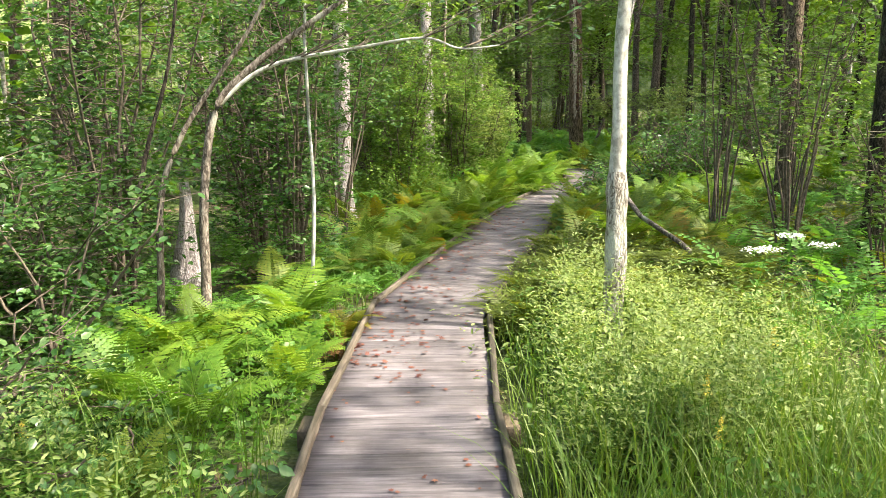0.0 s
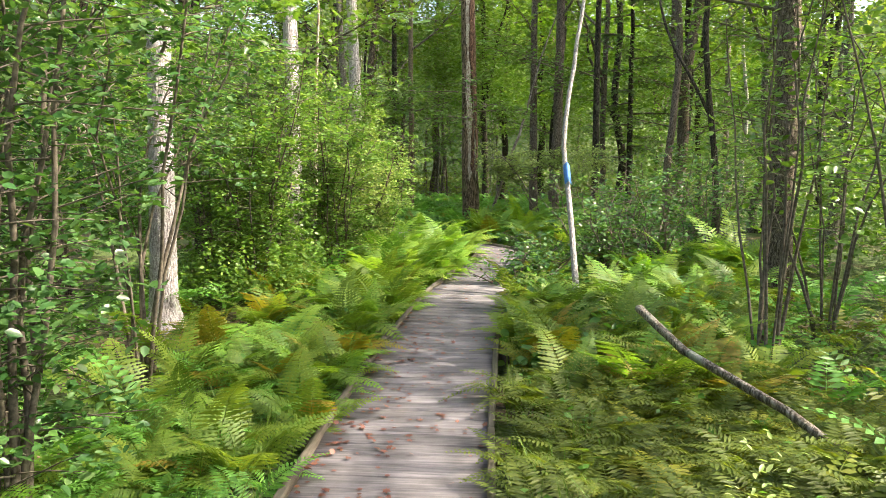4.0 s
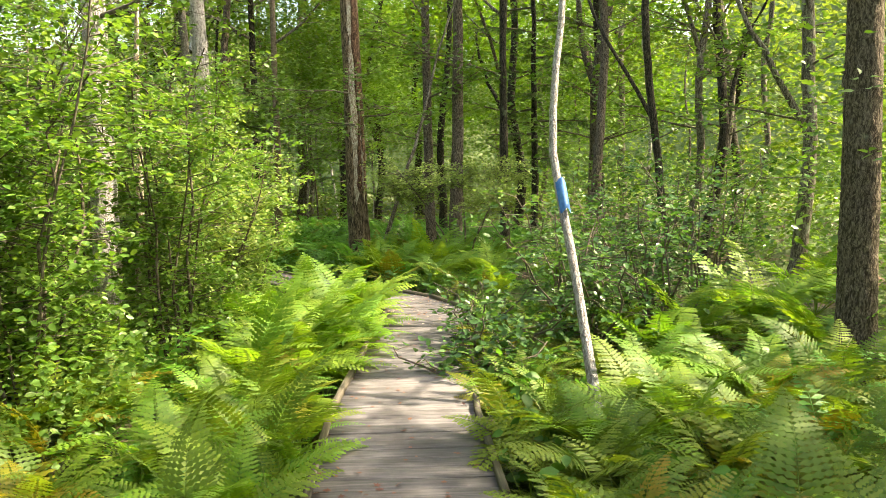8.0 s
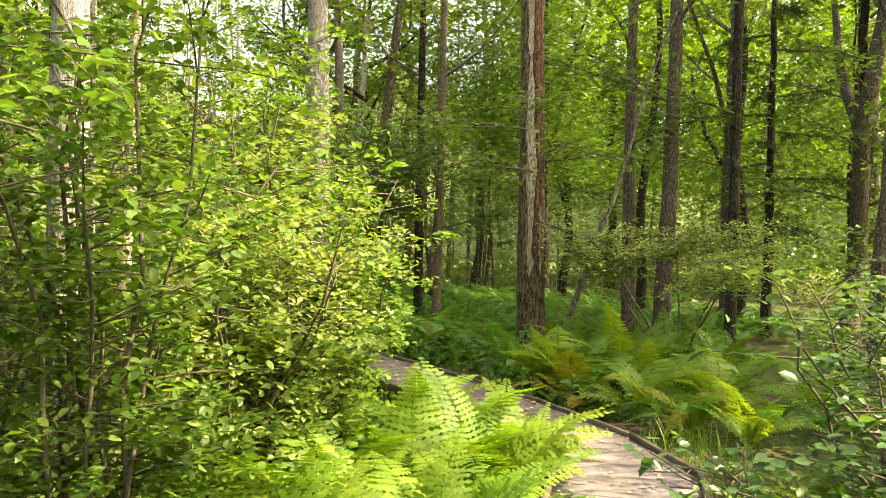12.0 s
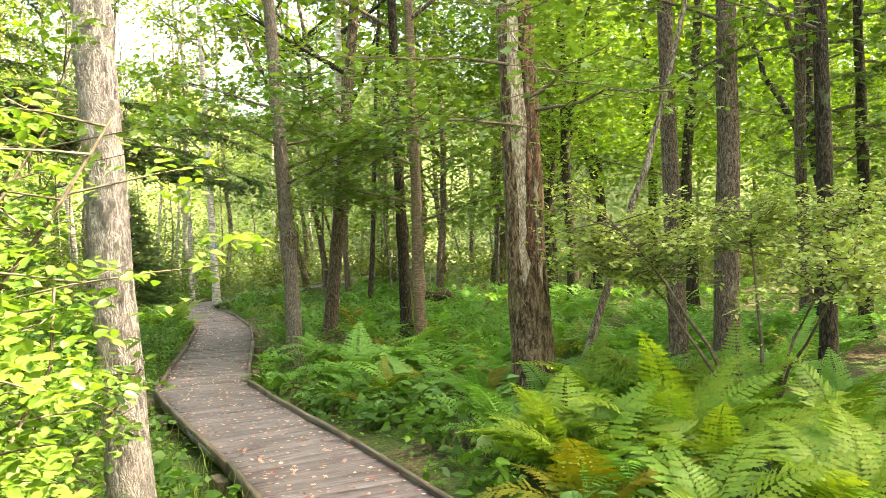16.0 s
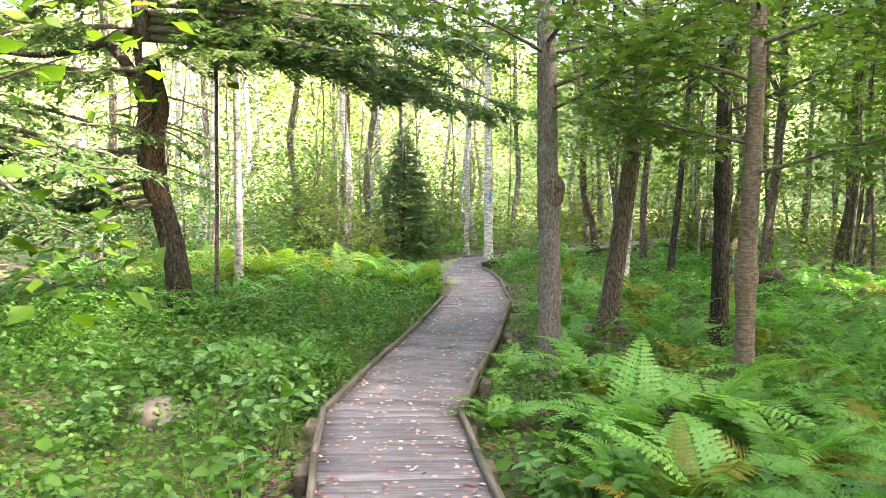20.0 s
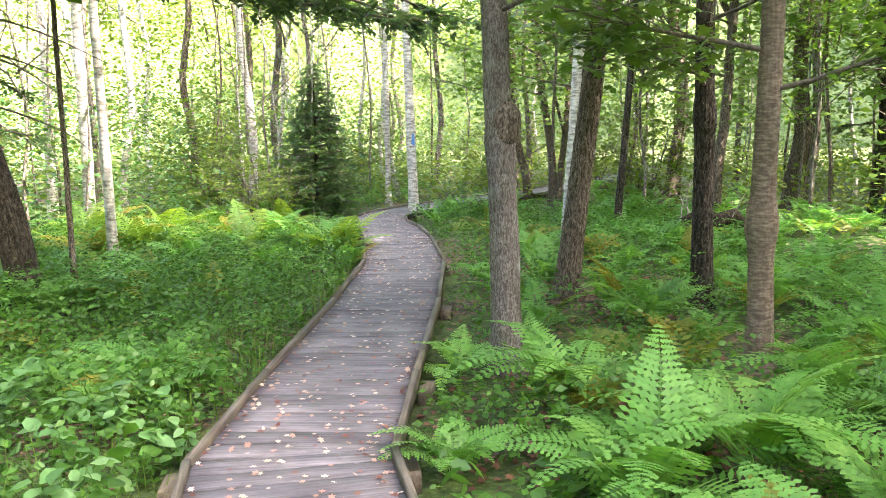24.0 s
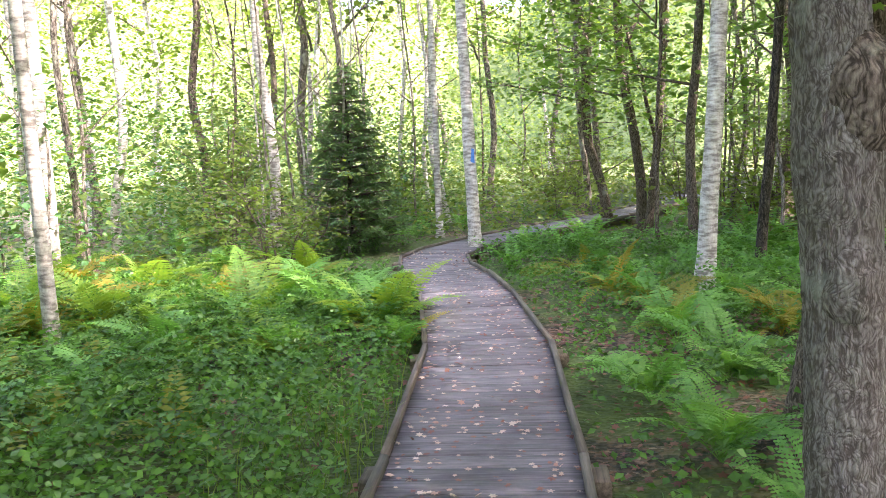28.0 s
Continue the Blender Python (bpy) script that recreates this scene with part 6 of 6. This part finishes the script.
for k, (x, y, h) in enumerate([(4.05, 7.65, 0.78), (4.35, 8.1, 0.85), (4.5, 7.9, 0.82), (4.15, 7.9, 0.75)]):
    flower(x, y, h, "white-flowered tall meadow plant with flat blossom heads", M_FLOWER, "umbel", 2000 + k)
for k, (x, y, h) in enumerate([(3.6, 5.8, 0.55), (3.62, 5.45, 0.5), (0.75, 5.3, 0.4), (3.95, 6.3, 0.6)]):
    flower(x, y, h, "goldenrod stalk with a yellow flower plume", M_GOLD, "plume", 2010 + k)


# ------------------------------------------------------------------ distant woods
def leaf_mass(name, label, n, g, box, mat, size, keep, tilt=0.5):
    p = np.column_stack([g.uniform(*box[0], n), g.uniform(*box[1], n), box[2][0] + (box[2][1] - box[2][0]) * g.uniform(0, 1, n) ** 1.15])
    c = np.sin(p[:, 0] * 0.9 + 1.3 * np.sin(p[:, 1] * 0.5)) + np.sin(p[:, 1] * 0.8 + p[:, 2] * 0.7) + np.sin(p[:, 2] * 1.3 + p[:, 0] * 0.6)
    p = p[(c + g.normal(0, 0.5, n) > keep)]
    v, f = leaves(p, size, DIAMOND, DIAMOND_F, g, tilt, 0.1)
    tagged(new(name, mesh(name, v, f, mat)), label, "woods", kind="stuff")


GW = np.random.default_rng(970)
leaf_mass("far_woods", "sunlit yellow-green foliage of the distant woods", 120000, GW, ((-26, 22), (44, 62), (0, 12)), M_FAR, 0.15, -0.7)
leaf_mass("low_shrubs", "waist-high green bushes between the slim birches", 46000, GW, ((-20, -7.6), (30, 48), (-0.1, 2.7)), M_SHRUB, 0.10, -0.2, 0.3)
leaf_mass("low_shrubs", "low green bushes under the distant trees", 30000, GW, ((-20, 16), (37.5, 58), (-0.1, 0.9)), M_FAR, 0.13, -1.2)
leaf_mass("low_shrubs", "low dark green bushes behind the thicket", 15000, GW, ((-14, -3.5), (3, 22), (-0.15, 1.3)), M_SHRUB, 0.12, -0.6)
leaf_mass("far_woods", "dense green foliage of the woods beyond the thicket", 32000, GW, ((-17, -4.0), (-4, 28), (0, 9)), M_CROWN, 0.28, -0.4)
leaf_mass("far_woods", "sunlit foliage beyond the trees on the sunny side", 60000, GW, ((17, 29), (-2, 46), (0, 13)), M_FAR, 0.3, -0.6)
leaf_mass("far_woods", "thin sunlit foliage between the birches", 54000, GW, ((-24, -8.5), (28, 46), (0.1, 11)), M_FAR, 0.14, -0.2)
leaf_mass("understory", "green saplings under the shaded trees", 28000, GW, ((2.2, 13), (28, 44), (0.6, 6.5)), M_BRIGHT, 0.15, 0.3)
leaf_mass("understory", "leafy saplings on the sunny side of the walk", 30000, GW, ((7.6, 13.5), (10.5, 20.5), (0.1, 4.2)), M_BRIGHT, 0.12, 0.0)
leaf_mass("understory", "low sunlit bushes beyond the meadow corner", 16000, GW, ((6.4, 13.5), (2, 10.5), (0.0, 1.5)), M_BRIGHT, 0.10, -0.4)
leaf_mass("understory", "low leafy saplings behind the umbrella-shaped shrub", 9000, GW, ((7.0, 13.5), (20.5, 28), (0.0, 1.9)), M_BRIGHT, 0.12, -0.2)
leaf_mass("understory", "thin maple foliage above the far walk", 14000, GW, ((-4.5, 2.5), (36, 44), (1.6, 7)), M_BRIGHT, 0.14, 0.3)
leaf_mass("understory", "layered maple leaves under the tall trees", 42000, GW, ((0.5, 11), (32, 40), (2.3, 8)), M_CROWN, 0.11, 0.4, 0.25)
leaf_mass("understory", "layers of thin bright leaves among the slim trees", 80000, GW, ((-22, 1), (38.5, 50), (0.3, 9)), M_LEAFY, 0.10, 0.3, 0.25)
leaf_mass("far_woods", "green foliage of the tall trees at the end of the wood", 30000, GW, ((3, 19), (38, 46), (3.6, 11)), M_CROWN, 0.2, -0.3)
# added leaf screen above the view; blocks sun from the shaded walk
leaf_mass("tall_crowns", "unseen high leaf screen added to keep sun off the wood floor", 23500, GW, ((13, 20), (19.3, 33), (13, 23)), M_CROWN, 0.3, -1.0)
# second added screen, also out of view; dims the ground around the birches
leaf_mass("tall_crowns", "unseen high leaf screen added to shade the birch wood", 10500, GW, ((2, 12.5), (30.5, 52), (16, 25)), M_CROWN, 0.3, -1.0)
leaf_mass("understory", "green maple crowns closing over the shaded wood", 22000, GW, ((-0.5, 5), (32.5, 37), (4.2, 11)), M_BRIGHT, 0.13, -0.3, 0.35)
leaf_mass("tall_crowns", "crowns of the tall trees closing the end of the wood", 32000, GW, ((2, 24), (50, 64), (5, 19)), M_CROWN, 0.34, -1.1)
leaf_mass("tall_crowns", "crowns of the tall trees closing the end of the wood", 16000, GW, ((3, 18), (44, 50), (6, 14)), M_CROWN, 0.3, -0.9)
# two sparse leaf masses added mostly above the view to cast dapples on planks
leaf_mass("tall_crowns", "leafy crowns added beside the sunny walk to dapple the planks", 4200, GW, ((6.5, 9.5), (8.9, 14.5), (4.8, 9)), M_CROWN, 0.17, -0.2)
leaf_mass("tall_crowns", "leafy crowns added to shade the planks by the meadow corner", 1900, GW, ((7, 10), (1, 6.4), (5.2, 9)), M_CROWN, 0.17, 0.0)
far_t = [trunk_mesh("far_trunk", d, 14, m, (ln, 0), 0.03, 990 + k, 8, 0.03, 0.3, 0.2, bow=0.14)[0] for k, (d, m, ln) in enumerate([(0.2, M_BARK, 0.01), (0.16, M_BARK_G, -0.03), (0.13, M_BIRCH, 0.03), (0.2, M_BARK_G, 0.0), (0.1, M_BIRCH, -0.02), (0.09, M_BARK_G, 0.04)])]
for k in range(72):
    x, y = [(GW.uniform(-22, 14), GW.uniform(41, 58)), (GW.uniform(-20, -8), GW.uniform(-2, 28)), (GW.uniform(-22, 10), GW.uniform(40, 56)), (GW.uniform(11, 22), GW.uniform(0, 44))][k % 4]
    if path_gap([(x, y)])[0] < 1.0:
        x += 2.2
    ob = new("distant_trunk", far_t[int(GW.integers(6))])
    ob.matrix_basis = pose(x, y, GROUND_Z, 0, 0, GW.uniform(0, 360))
    tagged(ob, "bare lower trunk of a distant forest tree", "tree", "distant trunks")

slim_t = [trunk_mesh("sapling_trunk", d, 9, m, (ln, 0), 0.03, 1990 + k, 6, 0.03, 0.3, 0.2, bow=0.12)[0] for k, (d, m, ln) in enumerate([(0.06, M_BARK_G, 0.04), (0.05, M_BIRCH, -0.05), (0.07, M_BARK, 0.02), (0.045, M_BARK_G, -0.1)])]
slim_b = []
for k in range(4):
    v, f = tube(limb_points(np.zeros(3), 0.0, 0.7, 1.5, GW, 6, 0.1), np.linspace(0.016, 0.004, 6), 4)
    slim_b.append(mesh("branch", v, f, M_TWIG, True))
for k in range(56):
    x, y = (GW.uniform(-17, -7.5), GW.uniform(31, 47)) if k % 2 else (GW.uniform(-4.5, 5), GW.uniform(36, 47))
    if path_gap([(x, y)])[0] < 1.0:
        x += 2.2
    t = thing("sapling", pose(x, y, GROUND_Z, 0, 0, GW.uniform(0, 360)), "thin bare sapling among the slim forest trees", "tree", "saplings of the open wood")
    part("trunk", slim_t[int(GW.integers(4))], t)
    for j in range(3):
        part("branch", slim_b[int(GW.integers(4))], t, "", pose(0, 0, GW.uniform(1.4, 4.5), 0, 0, GW.uniform(0, 360)))

# ------------------------------------------------------------------ ground clutter
def lump(name, x, y, z, sx, sy, sz, mat, label, category, seed, turn=0, rough=0.22):
    g = np.random.default_rng(seed)
    a = np.linspace(0, 2 * np.pi, 14, endpoint=False)
    e = np.linspace(-0.5 * np.pi, 0.5 * np.pi, 9)
    A, E = np.meshgrid(a, e)
    r = 1 + rough * (np.sin(2 * A + g.uniform(0, 6)) * np.cos(E) + 0.6 * np.sin(3 * A + 4 * E + g.uniform(0, 6)) * np.cos(E)) * 0.6 + g.normal(0, rough * 0.14, A.shape) * np.cos(E)
    v = np.stack([sx * r * np.cos(E) * np.cos(A), sy * r * np.cos(E) * np.sin(A), sz * r * np.sin(E)], -1).reshape(-1, 3)
    i = np.arange(9 * 14).reshape(9, 14)
    j = np.roll(i, -1, axis=1)
    f = np.stack([i[:-1], j[:-1], j[1:], i[1:]], -1).reshape(-1, 4)
    ob = new(name, mesh(name, v, f, mat, True))
    ob.matrix_basis = pose(x, y, z, 0, 0, turn)
    return tagged(ob, label, category)


lump("boulder", -2.35, 24.7, -0.12, 0.24, 0.16, 0.15, M_STONE, "flat grey-brown stone half sunk in the forest floor", "stone", 1101, 20)
for k, (x, y, s) in enumerate([(0.12, 28.2, 0.34), (1.06, 27.35, 0.32), (0.42, 26.8, 0.26), (1.42, 27.7, 0.26), (-0.72, 28.32, 0.1), (0.6, 28.9, 0.22), (-3.7, 34.9, 0.35), (-0.35, 30.5, 0.25)]):
    lump("moss_hummock", x, y, -0.16, s, s * 0.8, s * 0.45, M_MOSS, "low hummock of yellow-green moss", "moss", 1110 + k)


def log(name, pts, r0, r1, mat, label, seed):
    v, f = tube(np.array(pts, float), np.linspace(r0, r1, len(pts)), 10, 0.09, seed)
    return tagged(new(name, mesh(name, v, f, mat, True)), label, "fallen log")


log("fallen_branch", [(3.45, 11.7, 0.52), (3.6, 11.2, 0.36), (3.95, 10.5, 0.2), (4.2, 9.7, 0.02), (4.4, 9.2, -0.18)], 0.032, 0.022, M_BARK_G, "grey broken branch propped up in the ferns", 1201)
log("rotting_log", [(-0.3, 34.5, -0.15), (-0.1, 34.6, 0.08), (0.15, 34.75, 0.2), (0.4, 34.85, 0.14), (0.62, 35.1, 0.2), (0.85, 35.3, -0.15)], 0.07, 0.13, M_LOG, "dark mossy uprooted log among ferns", 1202)
log("fallen_branch", [(2.75, 24.5, -0.08), (2.95, 24.85, 0.0), (3.2, 25.3, 0.02), (3.5, 25.8, -0.1)], 0.03, 0.02, M_MOSS, "crooked fallen stick covered in yellow moss", 1207)
log("fallen_branch", [(0.2, 26.0, -0.1), (0.8, 26.5, -0.02), (1.6, 27.0, -0.1)], 0.02, 0.012, M_BARK_G, "thin grey fallen stick on the forest floor", 1203)

bush = thing("dead_shrub", pose(0.15, 35.3, -0.2), "pale bare dead shrub behind the mossy log", "shrub")
g = np.random.default_rng(1210)
for k in range(9):
    p = limb_points(np.array([g.normal(0, 0.15), g.normal(0, 0.1), 0.0]), g.uniform(0, 6.3), g.uniform(0.7, 1.3), g.uniform(0.7, 1.3), g, 7, -0.05)
    v, f = tube(p, np.linspace(0.014, 0.004, 7), 5)
    part("branch", mesh("branch", v, f, M_PEELED, True), bush)

# fallen leaves
def fallen(name, label, n, g, y0, y1, mat, size, across, z, drift=False):
    few = DENSE[(DENSE[:, 1] > y0) & (DENSE[:, 1] < y1)]
    i = g.integers(1, len(few) - 1, n)
    t = few[i + 1 - (i + 1 >= len(few))] - few[i - 1]
    t /= np.linalg.norm(t, axis=1)[:, None]
    off = np.clip(across * g.choice([-1, 1], n) * g.beta(1.1, 0.8, n), -across, across)
    if drift:
        off = -np.abs(off) + (across - np.abs(off)) * g.uniform(0, 0.5, n)
    p = np.column_stack([few[i] + np.column_stack([t[:, 1], -t[:, 0]]) * off[:, None], np.full(n, z)])
    v, f = leaves(p, size, MAPLE, MAPLE_F, g, 0.18, 0.0)
    v[:, 2] = np.maximum(v[:, 2], z + 0.001)
    tagged(new(name, mesh(name, v, f, mat)), label, "leaves", kind="stuff")


GL = np.random.default_rng(1300)
fallen("fallen_leaves", "small dark red fallen leaves on the sunny planks", 380, GL, 3, 20, M_FALLEN_RED, 0.032, 0.43, 0.006)
fallen("fallen_leaves", "drifts of red and brown leaves along the plank edges", 420, GL, 6.8, 14.0, M_FALLEN_RED, 0.04, 0.44, 0.006, True)
fallen("fallen_leaves", "pale curled fallen leaves on the shaded planks", 1700, GL, 18, 36, M_FALLEN, 0.036, 0.43, 0.006)
fallen("fallen_leaves", "red fallen leaves on the shaded planks", 900, GL, 20, 36, M_FALLEN_RED, 0.036, 0.44, 0.006)
pts = np.concatenate([scatter(3600, GL, 24, 33, 0.52, 3.2, 1), scatter(1100, GL, 24, 34, 0.55, 3.0, -1)])
v, f = leaves(np.column_stack([pts, ground_z(pts[:, 0], pts[:, 1]) + 0.012]), 0.055, MAPLE, MAPLE_F, GL, 0.25)
tagged(new("leaf_litter", mesh("leaf_litter", v, f, M_FALLEN_RED)), "reddish-brown fallen leaves on the forest floor", "leaves", kind="stuff")

# ------------------------------------------------------------------ boardwalk, pieces last
walkway = thing("boardwalk", pose(0, 0, 0), "narrow weathered grey plank boardwalk with low edge rails", "boardwalk", kind="structure")
STEP = 0.146
mid = spline(LINE, STEP)
tan = np.gradient(mid, axis=0)
tan /= np.linalg.norm(tan, axis=1)[:, None]


def plank_mesh(seed, length=DECK_W, width=0.1438, thick=0.036):
    g = np.random.default_rng(seed)
    xs = np.linspace(-0.5, 0.5, 6) * length
    rows = []
    for x in xs:
        w0, w1 = 0.5 * width + g.normal(0, 0.0012), 0.5 * width + g.normal(0, 0.0012)
        cup = g.normal(0, 0.0008)
        e = 0.0022
        rows.append([(x, -w0, -thick), (x, w1, -thick), (x, w1, -e), (x, w1 - e, cup), (x, -w0 + e, cup), (x, -w0, -e)])
    v = np.array(rows).reshape(-1, 3)
    f = [[i * 6 + j, (i + 1) * 6 + j, (i + 1) * 6 + (j + 1) % 6, i * 6 + (j + 1) % 6] for i in range(5) for j in range(6)]
    f += [[0, 1, 2, 5], [5, 2, 3, 4], [30, 35, 32, 31], [35, 34, 33, 32]]
    return v, np.array(f)


PLANKS = [mesh("plank", *plank_mesh(1400 + k), M_PLANK) for k in range(6)]
GB = np.random.default_rng(1450)
rest = Soup()
made = 0
for k in range(len(mid)):
    x, y = mid[k]
    a = math.degrees(math.atan2(tan[k, 1], tan[k, 0])) - 90
    m = pose(x + GB.normal(0, 0.003), y, GB.normal(0, 0.0018), GB.normal(0, 0.35), GB.normal(0, 0.15), a + GB.normal(0, 0.35))
    if y > 2.2 and made < 300:
        part("plank", PLANKS[int(GB.integers(6))], walkway, "", m)
        made += 1
    else:
        v, f = plank_mesh(int(GB.integers(1, 9999)))
        rest.add(v @ np.array(m.to_3x3()).T + np.array(m.translation), f)
tagged(part("far_planks", rest.mesh("far_planks", M_PLANK), walkway), kind="stuff")


def beam(name, a, b, wide, high, z, mat, seed, parent=walkway):
    g = np.random.default_rng(seed)
    d = np.array(b) - np.array(a)
    ln = float(np.linalg.norm(d))
    n = 5
    rows = []
    for u in np.linspace(0, 1, n):
        j = g.normal(0, 0.0022, 4)
        w, e = wide / 2, 0.006
        rows.append([(u * ln, -w + j[0], 0), (u * ln, w + j[1], 0), (u * ln, w + j[1], high - e), (u * ln, w - e, high + j[2]), (u * ln, -w + e, high + j[3]), (u * ln, -w + j[0], high - e)])
    v = np.array(rows).reshape(-1, 3)
    f = [[i * 6 + k, (i + 1) * 6 + k, (i + 1) * 6 + (k + 1) % 6, i * 6 + (k + 1) % 6] for i in range(n - 1) for k in range(6)]
    q = (n - 1) * 6
    f += [[0, 1, 2, 5], [5, 2, 3, 4], [q, q + 5, q + 2, q + 1], [q + 5, q + 4, q + 3, q + 2]]
    return part(name, mesh(name, v, np.array(f), mat), parent, "", pose(a[0], a[1], z, 0, 0, math.degrees(math.atan2(d[1], d[0]))))


nrm = np.column_stack([tan[:, 1], -tan[:, 0]])
k = 8
while k < len(mid) - 12:
    bendy = abs(math.degrees(math.acos(float(np.clip(tan[k] @ tan[min(k + 12, len(mid) - 1)], -1, 1)))))
    n = 6 if bendy > 14 else (9 if bendy > 7 else 15)
    e = min(k + n, len(mid) - 1)
    for sd in (-1, 1):
        off = sd * (DECK_W / 2 + 0.002)
        a, b = mid[k] + nrm[k] * off, mid[e] + nrm[e] * off
        beam("edge_rail", a, b, 0.040, 0.085, -0.045 + float(GB.normal(0, 0.004)), M_RAIL, 1500 + 2 * k + sd)
        off = sd * (DECK_W / 2 - 0.10)
        beam("stringer", mid[k] + nrm[k] * off, mid[e] + nrm[e] * off, 0.05, 0.12, -0.16, M_BEAM, 3500 + 2 * k + sd)
        c = mid[k] + nrm[k] * sd * (DECK_W / 2 + 0.07)
        beam("support_block", c - tan[k] * 0.1, c + tan[k] * 0.1, 0.09, 0.16, -0.22, M_BEAM, 5500 + 2 * k + sd)
    k = e
